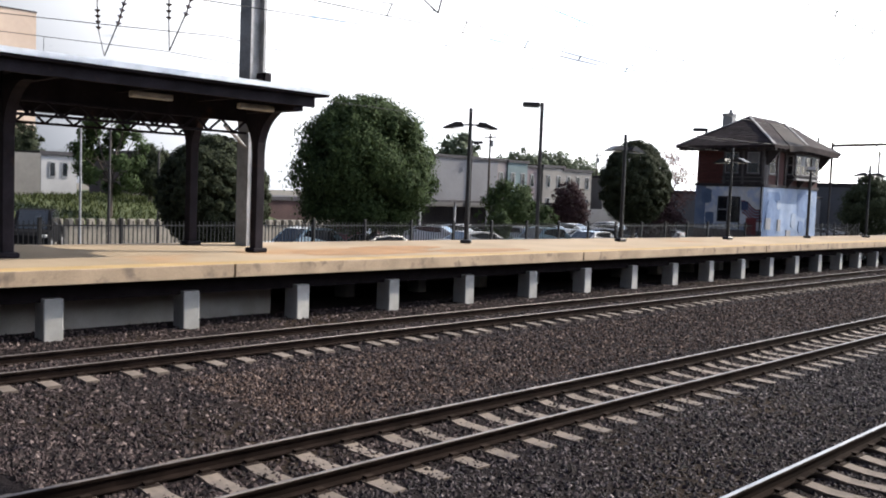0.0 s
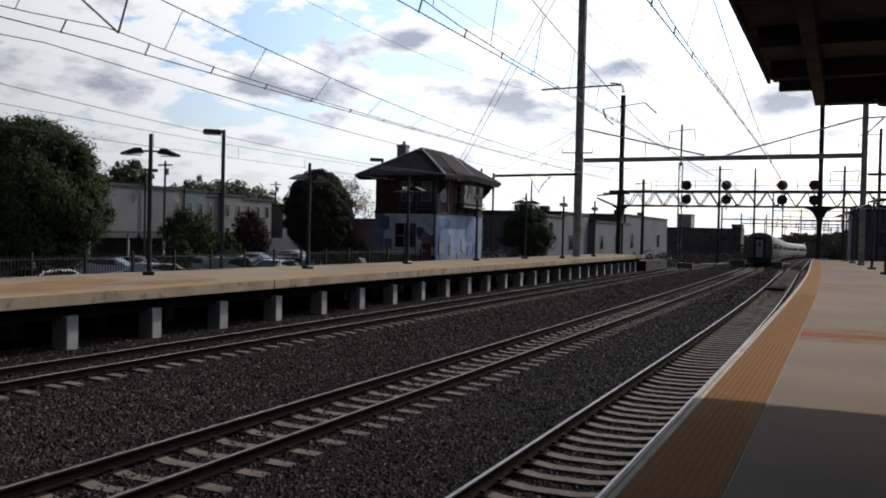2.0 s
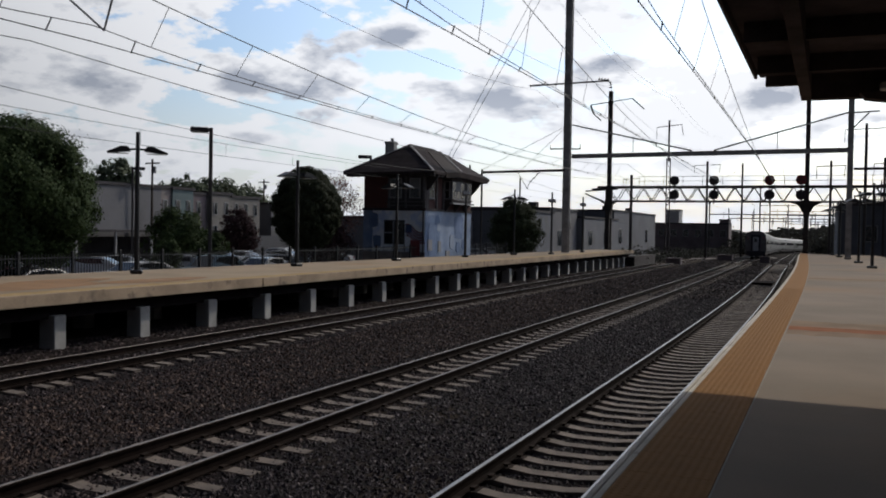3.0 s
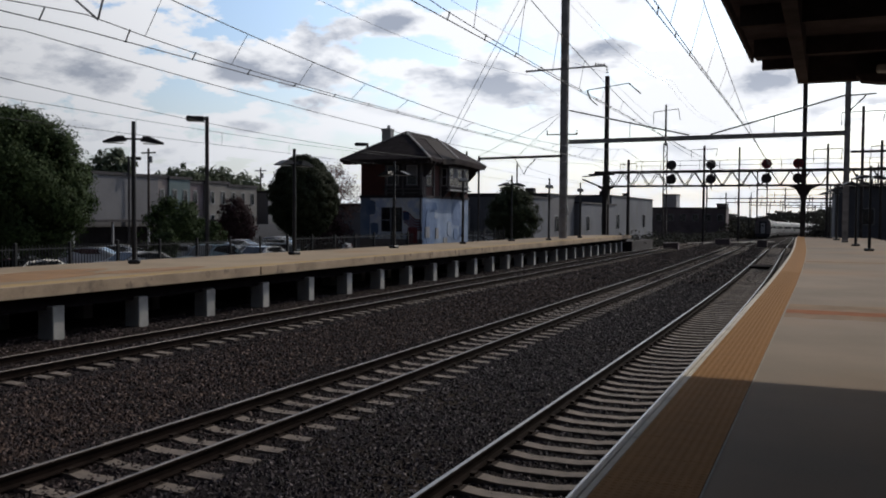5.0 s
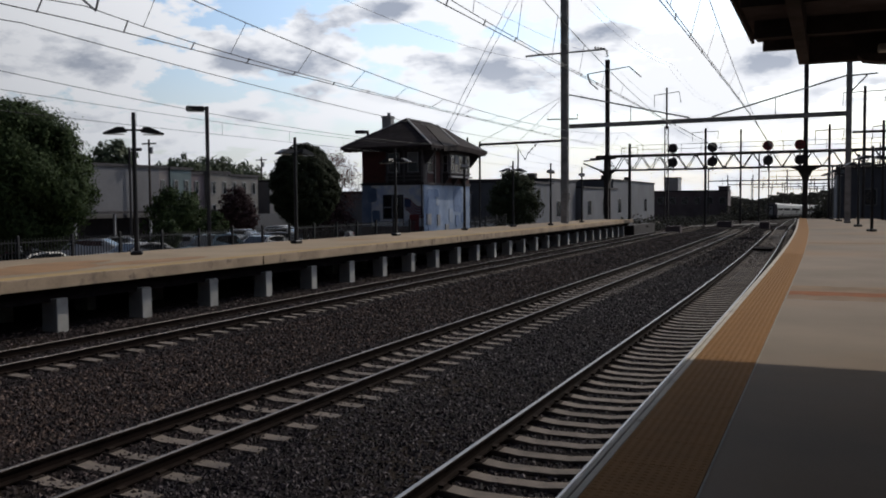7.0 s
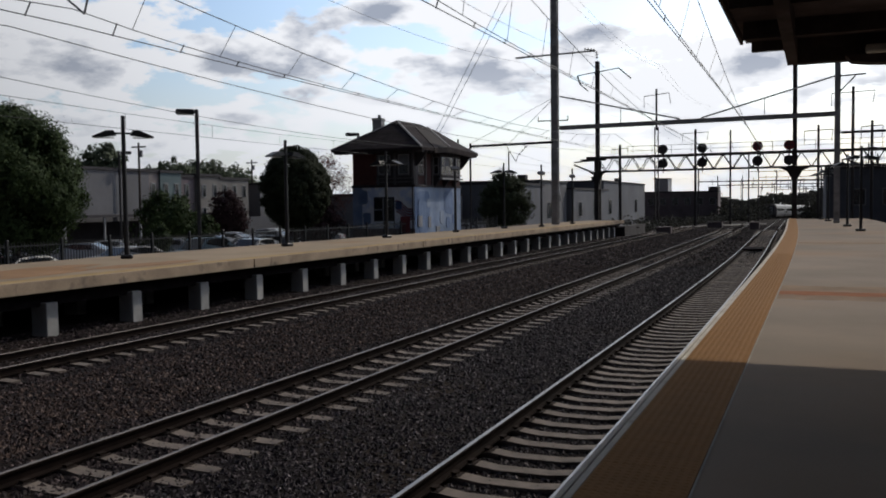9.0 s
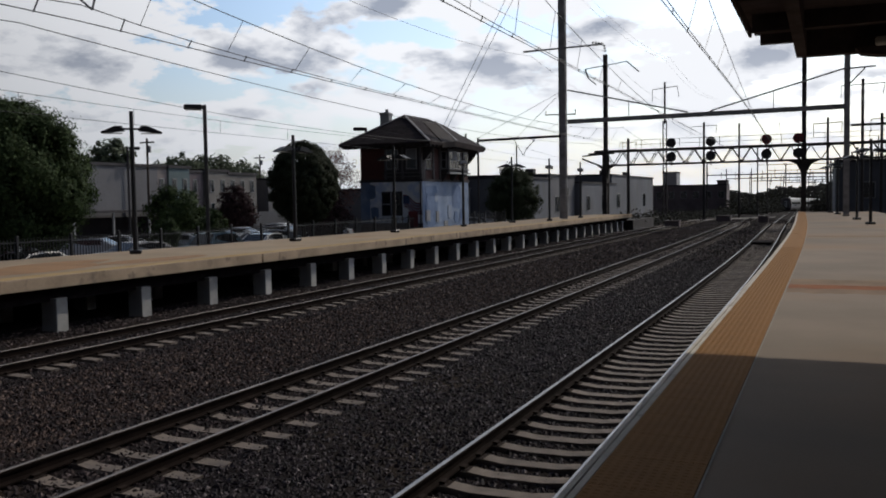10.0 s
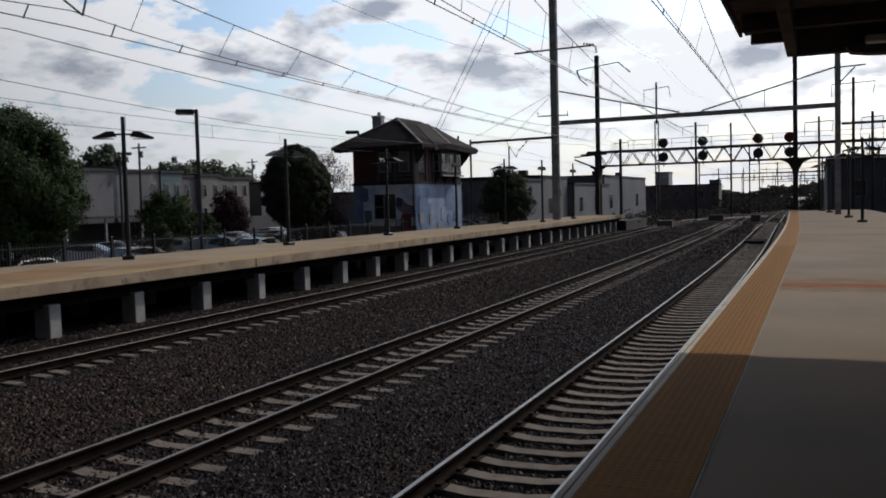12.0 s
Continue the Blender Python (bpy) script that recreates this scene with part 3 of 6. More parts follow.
# tactile tiles with raised domes
TILE = 0.61
dome = bmesh.new()
box(dome, -1.285, -0.675, 0.0015, TILE - 0.0015, DECK - 0.01, DECK + 0.006)
for i in range(10):
    for j in range(10):
        cx, cy = -1.285 + 0.061 * (i + 0.5), TILE * (j + 0.5) / 10
        r = 0.019
        lo = [dome.verts.new((cx + r * a, cy + r * b, DECK + 0.006)) for a, b in ((1, 1), (-1, 1), (-1, -1), (1, -1))]
        hi = [dome.verts.new((cx + r * 0.5 * a, cy + r * 0.5 * b, DECK + 0.009)) for a, b in ((1, 1), (-1, 1), (-1, -1), (1, -1))]
        dome.faces.new(hi)
        for k in range(4):
            dome.faces.new((lo[k], lo[(k + 1) % 4], hi[(k + 1) % 4], hi[k]))
tile_me = bpy.data.meshes.new("tactile_tile")
dome.to_mesh(tile_me)
dome.free()
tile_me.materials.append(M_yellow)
plain = boxes((-1.285, -0.675, 0.0, TILE - 0.004, DECK - 0.01, DECK + 0.008))
plain_me = bpy.data.meshes.new("tactile_tile")
plain.to_mesh(plain_me)
plain.free()
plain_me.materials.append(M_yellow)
for i in range(150):
    y = 0.2 + TILE * i
    o = new("tactile_tile", tile_me if y < 30 else plain_me)
    o.parent = near
    o.matrix_basis = pose(bend(y), y, 0, 0, 0, math.degrees(math.atan(-(bend(y + 0.5) - bend(y - 0.5)))))
part("edge_line", sweep(bmesh.new(), [(-0.668, DECK + 0.002), (-0.668, DECK + 0.006), (-0.656, DECK + 0.006), (-0.656, DECK + 0.002)], ys, bend), M_line, near, "pale joint line beside the yellow strip")
for k, (y, w, sm, lift) in enumerate([(17.6, 2.6, M_stain3, 0.002), (17.4, 0.7, M_stain, 0.004), (38, 0.9, M_stain3, 0.002)]):
    bm = bmesh.new()
    n = 26
    up = [bm.verts.new((-0.64 + 5.7 * i / n + bend(y), y - w / 2 + 0.18 * noise.noise((i * 0.7, k, 0)), DECK + lift)) for i in range(n + 1)]
    dn = [bm.verts.new((-0.64 + 5.7 * i / n + bend(y), y + w / 2 + 0.25 * noise.noise((i * 0.6, k, 5)), DECK + lift)) for i in range(n + 1)]
    for i in range(n):
        bm.faces.new((up[i], up[i + 1], dn[i + 1], dn[i]))
    part("rust_stain", bm, sm, near, "brown rust-coloured stain across the deck")

# near canopy over the camera, ending at y = 14
can = thing("platform_canopy", "dark steel platform canopy roof overhead", "canopy", kind="structure")
CE = 13.85
part("roof", boxes((-0.98, 6.2, -20, CE, 5.30, 5.50)), M_soffit2, can, "dark roof deck with grey edge")
part("fascia", boxes((-1.02, -0.98, -20, CE - 0.5, 5.2, 5.52)), M_iron2, can)
part("gutter_beam", boxes((-0.42, -0.28, -20, CE + 0.12, 4.96, 5.3)), M_iron2, can, "rust-streaked longitudinal beam")
part("end_beam", boxes((-0.28, 6.2, CE - 0.12, CE + 0.1, 4.95, 5.3)),M_iron2, can)
part("end_fascia", boxes((-0.9, -0.42, CE - 0.1, CE + 0.04, 5.165, 5.3)), M_iron2, can)
for i in range(9):
    y = CE - 1.6 - 2.0 * i
    part("rafter", boxes((-0.9, 6.0, y - 0.05, y + 0.05, 5.08, 5.3)), M_iron2, can)
for x in (1.2, 3.4):
    part("purlin", boxes((x - 0.06, x + 0.06, -20, CE, 5.02, 5.08)), M_iron2, can)
bm = bmesh.new()
prism(bm, [(0.33, 4.96), (0.4, 4.88), (0.6, 4.85), (1.2, 4.82), (2.0, 4.8), (2.6, 4.55), (3.0, 4.0), (3.2, 3.2), (3.5, 3.2), (3.8, 4.0), (4.4, 4.6), (6.0, 5.05)], CE - 0.5, CE - 0.2)
part("bracket", bm, M_iron2, can, "curved cantilever bracket at the canopy end")
for y in (CE - 0.35, CE - 8.0, CE - 16.0):
    part("column", boxes((3.2, 3.5, y - 0.15, y + 0.15, DECK, 5.1), bev=0.02), M_iron2, can)
for x, y in ((1.3, CE - 1.0), (1.3, CE - 4.5), (1.3, CE - 8.0)):
    part("tube_lamp", boxes((x - 0.75, x + 0.75, y - 0.09, y + 0.09, 4.9, 5.0), bev=0.02), M_tube, can, "pale unlit strip lamp")

# ---------------------------------------------------------------- far platform on piers
far = thing("platform_far", "sunlit tan concrete platform on whitewashed piers", "platform", kind="structure")


def back_x(y):
    return -23.9 + (y - 8) * 0.044


FY0, FY1 = -14, 85.2
bm = bmesh.new()
yy = stepped(FY0, FY1, 4)
rings = []
for y in yy:
    rings.append([bm.verts.new(p) for p in ((-17.0, y, DECK - 0.27), (-17.0, y, DECK - 0.006), (back_x(y), y, DECK), (back_x(y), y, DECK - 0.27))])
for a, b in zip(rings, rings[1:]):
    for i in range(4):
        bm.faces.new((a[i], a[(i + 1) % 4], b[(i + 1) % 4], b[i]))
bm.faces.new(rings[0]); bm.faces.new(rings[-1][::-1])
bmesh.ops.recalc_face_normals(bm, faces=bm.faces)
part("deck", bm, M_deck, far, "tan concrete deck with a rusty patch")
joints = [11.35, 24.6, 38.2, 51.5, 65.0]
edges = [FY0] + joints + [FY1]
for a, b in zip(edges, edges[1:]):
    part("edge_panel", boxes((-17.03, -16.95, a + 0.03, b - 0.03, DECK - 0.29, DECK + 0.004), bev=0.008), M_face, far, "stained pale concrete edge panel")
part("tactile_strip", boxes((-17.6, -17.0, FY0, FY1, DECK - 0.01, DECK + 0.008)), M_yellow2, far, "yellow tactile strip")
# Girders and back wall carry the shade below the deck in their colour.
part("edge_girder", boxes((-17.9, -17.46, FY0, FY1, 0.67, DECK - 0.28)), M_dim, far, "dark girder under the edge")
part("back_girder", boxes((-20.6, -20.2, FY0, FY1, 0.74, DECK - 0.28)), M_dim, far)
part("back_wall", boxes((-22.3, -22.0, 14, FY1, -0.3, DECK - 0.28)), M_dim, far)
part("abutment_wall", boxes((-18.75, -18.5, FY0, 13.4, -0.3, DECK - 0.3)), M_conc, far, "pale grey retaining wall under the platform")
pier_y = [16.5 + 3.0 * i - (0.0145 * i * i if i > 0 else 0) for i in range(-9, 26)]
pier_me = bpy.data.meshes.new("pier")
bm = bmesh.new()
prism(bm, [(-0.28, -0.4), (0.23, -0.4), (0.22, 0.9), (-0.27, 0.9)], -0.19, 0.19)
bmesh.ops.bevel(bm, geom=[e for e in bm.edges], offset=0.018, segments=1, affect="EDGES")
bm.to_mesh(pier_me)
bm.free()
pier_me.materials.append(M_pier)
for y in pier_y:
    for x in (-17.5, -20.4):
        o = new("pier", pier_me)
        o.parent = far
        o.matrix_basis = pose(x, y + (0.9 if x < -20 else 0), -0.15, 0, 0, random.uniform(-3, 3))
# dark ramp past its end
part("ramp", boxes((-19.6, -16.9, FY1 + 0.1, FY1 + 11, -0.3, 0.75)), M_nearblack, far, "dark sloped ramp at the platform end")

# far canopy
fc = thing("platform_canopy", "dark iron platform canopy with riveted lattice beams", "canopy", kind="structure")
FE = 14.5
CX0, CX1 = -17.75, -25.2
bm = bmesh.new()
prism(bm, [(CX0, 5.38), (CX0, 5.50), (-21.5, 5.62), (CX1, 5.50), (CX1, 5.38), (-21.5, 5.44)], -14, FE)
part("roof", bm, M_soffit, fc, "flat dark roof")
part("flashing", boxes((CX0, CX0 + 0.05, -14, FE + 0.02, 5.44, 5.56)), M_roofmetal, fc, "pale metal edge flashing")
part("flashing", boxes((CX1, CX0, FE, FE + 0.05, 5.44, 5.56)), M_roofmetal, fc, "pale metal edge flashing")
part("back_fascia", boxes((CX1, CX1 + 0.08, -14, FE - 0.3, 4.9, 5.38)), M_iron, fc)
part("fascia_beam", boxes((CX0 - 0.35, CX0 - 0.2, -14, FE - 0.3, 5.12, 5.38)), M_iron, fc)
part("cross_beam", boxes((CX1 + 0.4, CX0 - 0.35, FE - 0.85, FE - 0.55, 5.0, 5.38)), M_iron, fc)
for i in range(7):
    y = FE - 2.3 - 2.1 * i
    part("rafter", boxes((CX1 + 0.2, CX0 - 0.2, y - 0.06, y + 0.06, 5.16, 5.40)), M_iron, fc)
col_xy = [(-20.0, 13.95), (-22.95, 13.7), (-20.1, 7.6), (-22.95, 7.6), (-20.1, 1.3), (-22.95, 1.3)]
for x, y in col_xy:
    c = part("column", boxes((x - 0.13, x + 0.13, y - 0.13, y + 0.13, DECK, 4.9), bev=0.02), M_iron, fc, "black riveted iron column")
    part("base_plate", boxes((x - 0.22, x + 0.22, y - 0.22, y + 0.22, DECK, DECK + 0.12), bev=0.03), M_iron, c)
    bm = bmesh.new()
    k = 7
    arc = [(0.13 + 1.15 * (1 - math.cos(i / k * math.pi / 2)), 4.0 + 1.1 * math.sin(i / k * math.pi / 2)) for i in range(k + 1)]
    prism(bm, [(x - a, z) for a, z in reversed(arc)] + [(x + a, z) for a, z in arc], y - 0.12, y + 0.12)
    part("bracket", bm, M_iron, c, "curved bracket plate")
for x in (-20.1, -22.95):
    for y0, y1 in ((-5, 1.2), (1.4, 7.5), (7.7, 13.6)):
        bm = bmesh.new()
        box(bm, x - 0.06, x + 0.06, y0, y1, 4.44, 4.50)
        box(bm, x - 0.06, x + 0.06, y0, y1, 4.76, 4.82)
        n = 16
        for i in range(n):
            a, b = y0 + (y1 - y0) * i / n, y0 + (y1 - y0) * (i + 1) / n
            bar(bm, (x, a, 4.47 if i % 2 else 4.79), (x, b, 4.79 if i % 2 else 4.47), 0.05, 0.05)
        part("lattice_beam", bm, M_iron, fc, "lattice beam between columns")
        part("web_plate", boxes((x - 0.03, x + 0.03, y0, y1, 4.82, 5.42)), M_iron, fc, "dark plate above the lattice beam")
for x, y in ((-18.9, 10.3), (-18.9, 13.1), (-18.9, 5.0)):
    part("tube_lamp", boxes((x - 0.1, x + 0.1, y - 0.5, y + 0.5, 4.98, 5.12), bev=0.02), M_tube, fc, "pale unlit strip lamp")
part("outrigger_post", boxes((-21.75, -21.6, 15.2, 15.4, 5.5, 6.35)), M_iron, fc)
part("outrigger_post", boxes((-22.05, -21.6, 15.2, 15.4, 6.2, 6.35)), M_iron, fc)
part("brace", rods(((-21.6, 13.9, 4.75), (-22.2, 15.0, 4.2), 0.05)), M_galv, fc)

# ---------------------------------------------------------------- platform lamps
def twin_lamp(h):
    t = thing("platform_lamp", "slender black post with two angled box lamp heads", "lamp post", group="platform lamps")
    part("base", boxes((-0.2, 0.2, -0.2, 0.2, 0, 0.14), bev=0.04), M_black, t)
    part("post", rods(((0, 0, 0.1), (0, 0, h), 0.085, 0.065)), M_black, t)
    for s in (-1, 1):
        bm = bmesh.new()
        prism(bm, [(s * 0.22, h - 0.66), (s * 0.30, h - 0.50), (s * 0.52, h - 0.50), (s * 0.98, h - 0.70), (s * 0.96, h - 0.74)], -0.2, 0.2)
        hd = part("lamp_head", bm, M_black, t, "black wedge lamp head")
        part("lens", boxes((min(s * 0.3, s * 0.9), max(s * 0.3, s * 0.9), -0.17, 0.17, h - 0.745, h - 0.735)), M_lampglass, hd, "pale lamp lens")
        part("arm", boxes((min(s * 0.05, s * 0.3), max(s * 0.05, s * 0.3), -0.03, 0.03, h - 0.62, h - 0.56)), M_black, t)
    return t


twin_lamp(4.8).matrix_basis = pose(-21.55, 23.85, DECK, 0, 0, 40)
lamp0 = twin_lamp(4.5)
lamp0.matrix_basis = pose(-20.84, 32.69, DECK, 0, 0, 75)
lamp_rows = [(-20.7, 42.0, -12), (-20.45, 51.0, -65), (-19.9, 58.6, 40), (-18.5, 62.9, -80), (-18.5, 71.8, -80),
             (2.1, 52.43, 30), (1.7, 61.63, 30), (0.75, 77.3, 30), (0.25, 84.6, 30)]
for x, y, a in lamp_rows:
    copy_thing(lamp0, pose(x, y, DECK, 0, 0, a))


def flood_lamp(h=7.9):
    t = thing("street_lamp", "tall grey car park lamp with one box head", "street lamp", group="car park lamps")
    part("post", boxes((-0.085, 0.085, -0.085, 0.085, 0, h), bev=0.02), M_bronze, t, "dark bronze square post")
    hd = part("lamp_head", boxes((-0.95, -0.1, -0.2, 0.2, h - 0.24, h), bev=0.05), M_black, t, "dark shoebox lamp head")
    part("lens", boxes((-0.85, -0.25, -0.15, 0.15, h - 0.26, h - 0.235)), M_lampglass, hd)
    return t


fl = flood_lamp()
fl.matrix_basis = pose(-27.1, 34.9, -0.24, 0, 0, 42)
flood_lamp(8.75).matrix_basis = pose(-32.0, 60.3, -0.24, 0, 0, 42)
copy_thing(fl, pose(-52, 57, -0.24, 0, 0, 222))

# ---------------------------------------------------------------- catenary
def insulator(bm, a, b, n=4, r=0.11):
    a, b = Vector(a), Vector(b)
    for i in range(n):
        p = a.lerp(b, (i + 0.5) / n)
        q = a.lerp(b, (i + 0.8) / n)
        rod(bm, p, q, r, r * 0.45, 8)
    rod(bm, a, b, 0.025, None, 6)


def big_pole(x, y, top, label, r=0.27, base=-0.3, foot=0.5):
    t = thing("catenary_pole", label, "catenary pole", pose(x, y, base), group="catenary poles")
    h = top - base
    bm = bmesh.new()
    box(bm, -r, r, -r * 0.9, -r * 0.62, 0, h); box(bm, -r, r, r * 0.62, r * 0.9, 0, h); box(bm, -r * 0.3, r * 0.3, -r * 0.62, r * 0.62, 0, h)
    part("shaft", bm, M_galv, t, "galvanised broad-flange steel shaft")
    part("footing", boxes((-foot, foot, -foot, foot, 0, foot * 0.7), bev=0.04), M_conc, t)
    return t


p_a = big_pole(-22.35, 15.25, 26, "tall grey flange-section pole rising through the canopy", 0.29)
p_b = big_pole(-19.2, 69.2, 26, "tall grey steel catenary pole beside the platform")
p_c = big_pole(1.25, 71.2, 26, "tall grey steel catenary pole on the near platform", 0.2, DECK, 0.24)
big_pole(5.6, 15.4, 26, "tall grey steel catenary pole behind the canopy", 0.27, DECK)


def portal(y, xl, xr, zl, zr, label):
    t = thing("catenary_portal", label, "catenary portal", group="catenary portals")
    bm = bmesh.new()
    bar(bm, (xl, y, zl), (xr, y, zr), 0.26, 0.34)
    part("cross_beam", bm, M_galv, t, "horizontal steel beam")
    mx, mz = xl + (xr - xl) * 0.5, zl + (zr - zl) * 0.5 + 0.22
    part("tie_rod", rods(((xl, y, zl + 2.5), (mx - 0.8, y, mz), 0.06)), M_galv, t)
    part("tie_rod", rods(((xr, y, zr + 2.7), (mx + 0.8, y, mz), 0.06)), M_galv, t)
    for k in (0.24, 0.76):
        x = xl + (xr - xl) * k
        z1 = mz + (2.4 * (1 - k / 0.47) if k < 0.5 else 2.6 * (k - 0.53) / 0.47)
        part("strut", rods(((x, y, zl + 0.1), (x, y, z1), 0.03)), M_galv, t)
    return t


portal(69.9, -19.0, 1.2, 9.0, 9.12, "steel cross beam with sloping tie rods over the tracks")
portal(15.3, -22.3, 5.6, 9.9, 9.9, "steel cross beam with sloping tie rods over the tracks")

# bracket and cross arm on the far pole
arm = thing("bracket_arm", "long steel bracket arm with insulator on the pole", "bracket arm")
part("arm", rods(((-22.3, 69.0, 14.62), (-15.9, 69.0, 14.72), 0.07)), M_galv, arm)
for ia, ib, ni, ri in (((-22.4, 69, 14.62), (-21.2, 69, 14.66), 5, 0.14), ((-15.9, 69, 14.75), (-16.8, 69, 14.9), 4, 0.16), ((-15.85, 69, 14.7), (-15.75, 69, 14.1), 3, 0.14)):
    bm = bmesh.new(); insulator(bm, ia, ib, ni, ri)
    part("insulator", bm, M_porc, arm, "brown ribbed insulator")
arm2 = thing("bracket_arm", "short cross arm with small insulators", "bracket arm")
part("arm", rods(((-20.5, 69.0, 9.55), (-18.1, 69.0, 9.5), 0.05)), M_galv, arm2)
for xi in (-20.5, -18.1):
    bm = bmesh.new(); insulator(bm, (xi, 69, 9.45), (xi, 69, 9.88), 2)
    part("insulator", bm, M_porc, arm2)
arm3 = thing("bracket_arm", "dark horizontal arm reaching over the siding", "bracket arm")
bm = bmesh.new(); bar(bm, (-26.2, 69, 7.75), (-19.3, 69, 7.84), 0.16, 0.2); rod(bm, (-26.3, 69, -0.2), (-26.3, 69, 8.0), 0.09)
part("arm", bm, M_lattice, arm3)
bm = bmesh.new(); rod(bm, (-23.2, 69, 7.7), (-22.4, 69, 6.4), 0.03); insulator(bm, (-21.4, 69, 7.7), (-22.2, 69, 6.9), 3); rod(bm, (-22.2, 69, 6.9), (-22.4, 69, 6.4), 0.03)
part("insulator", bm, M_porc, arm3)

arm4 = thing("bracket_arm", "dark horizontal arm on the platform pole", "bracket arm")
part("arm", bar(bmesh.new(), (1.5, 71, 7.85), (9.5, 71, 7.9), 0.16, 0.18), M_lattice, arm4)
part("post", rods(((9.5, 71, -0.3), (9.5, 71, 8.2), 0.1)), M_lattice, arm4)
part("upper_arm", bar(bmesh.new(), (1.4, 71, 11.9), (3.1, 71, 11.95), 0.1, 0.1), M_lattice, arm4)
part("brace", rods(((1.4, 71, 10.8), (2.4, 71, 11.85), 0.05)), M_lattice, arm4)

# hanging insulators under the first portal
for x0, x1, z, xm, zb in ((-32.7, -30.5, 9.5, -32.05, 7.66), (-27.4, -25.8, 9.3, -27.3, 7.45), (-17.4, -13.95, 9.7, -14.8, 7.28), (-9.6, -6.4, 9.7, -7.4, 7.45), (-4.6, -3.0, 9.7, -4.0, 7.7)):
    h = thing("insulator_string", "V of ribbed insulators hanging from the portal", "insulator", group="insulators")
    for xt, q in ((x0, 0.2), (x1, 0.35)):
        bm = bmesh.new()
        insulator(bm, (xt, 15.3, z), (xt + q * (xm - xt), 15.3, z - 0.85), 4)
        part("disc_string", bm, M_porc, h, "dark ribbed insulator discs")
    for seg in (((x0 + 0.2 * (xm - x0), 15.3, z - 0.85), (xm, 15.3, zb), 0.025), ((x1 + 0.35 * (xm - x1), 15.3, z - 0.8), (xm, 15.3, zb), 0.025), ((x0, 15.3, z), (x0, 15.3, 9.9), 0.03), ((x1, 15.3, z), (x1, 15.3, 9.9), 0.03)):
        part("link", rods(seg, n=6), M_galv, h)
ext = part("outrigger_beam", bar(bmesh.new(), (-32.5, 15.3, 9.9), (-22.4, 15.3, 9.9), 0.22, 0.26), M_lattice)
tagged(ext, "dark steel outrigger beam left of the tall pole", "beam")


NEAR_SPANS = ((-74.1, 15.3), (15.3, 104.7), (104.7, 194), (194, 300))
FAR_SPANS = ((-40, 15.3), (15.3, 69.9), (69.9, 125), (125, 180), (180, 300))


def wire_run(name, label, x, z, sag, r, shift, spans=FAR_SPANS, lift=None):
    """One wire over all its spans; lift(distance to the support) raises it near the supports."""
    cu = bpy.data.curves.new(name, "CURVE")
    cu.dimensions, cu.bevel_depth, cu.bevel_resolution = "3D", r, 1
    pts = []
    for a, b in spans:
        n = 28
        for i in range(n):
            u = i / n
            y = a + (b - a) * u
            pts.append((x + shift(y), y, z - 4 * sag * u * (1 - u) + (lift(min(y - a, b - y)) if lift else 0.0)))
    pts.append((x + shift(spans[-1][1]), spans[-1][1], z))
    sp = cu.splines.new("POLY")
    sp.points.add(len(pts) - 1)
    for p, q in zip(sp.points, pts):
        p.co = (*q, 1)
    cu.materials.append(M_wire)
    return tagged(new(name, cu), label, "wire", group="overhead wires")


def straight(y):
    return 0.0


def aux_lift(d):
    """Height of the auxiliary wire over the contact wire, by the distance to the support."""
    return 0.06 + 0.30 * math.exp(-d / 4.0)


def catenary(x, zc, sag_c, zm, sag, shift, spans, r=0.013, xm=None, lean=0.0, step=3.4, clip_step=2.4, aux=True):
    """Contact wire, auxiliary wire, messenger, hangers that lean along the track, and clips between the lower two."""
    xm = x if xm is None else xm
    wire_run("contact_wire", "taut dark contact wire over the track", x, zc, sag_c, r, shift, spans)
    if aux:
        wire_run("auxiliary_wire", "dark auxiliary wire just above the contact wire", x, zc, sag_c, r * 0.9, shift, spans, aux_lift)
    wire_run("messenger_wire", "sagging dark messenger wire above the contact wire", xm, zm, sag, r, shift, spans)
    dr = thing("dropper_wires", "thin hanger wires between messenger and contact wire", "wire", group="overhead wires")
    for a, b in spans[:2]:
        def at(y, z, sg):
            u = (y - a) / (b - a)
            return z - 4 * sg * u * (1 - u)
        for i in range(int((b - a - lean) / step)):
            y = a + step * (i + 0.55)
            y2 = y + lean
            lo, hi = at(y, zc, sag_c) + (aux_lift(min(y - a, b - y)) if aux else 0.0), at(y2, zm, sag)
            if hi - lo > 0.12 and -12 < y < 80:
                part("dropper", rods(((x + shift(y), y, lo), (xm + shift(y2), y2, hi), 0.009), n=5), M_wire, dr)
        for i in range(int((b - a) / clip_step) if aux else 0):
            y = a + clip_step * (i + 0.5)
            if -12 < y < 60:
                z0_ = at(y, zc, sag_c)
                part("clip", rods(((x + shift(y), y, z0_ - 0.02), (x + shift(y), y + 0.16, z0_ + aux_lift(min(y - a, b - y)) + 0.02), 0.018), n=5), M_wire, dr)


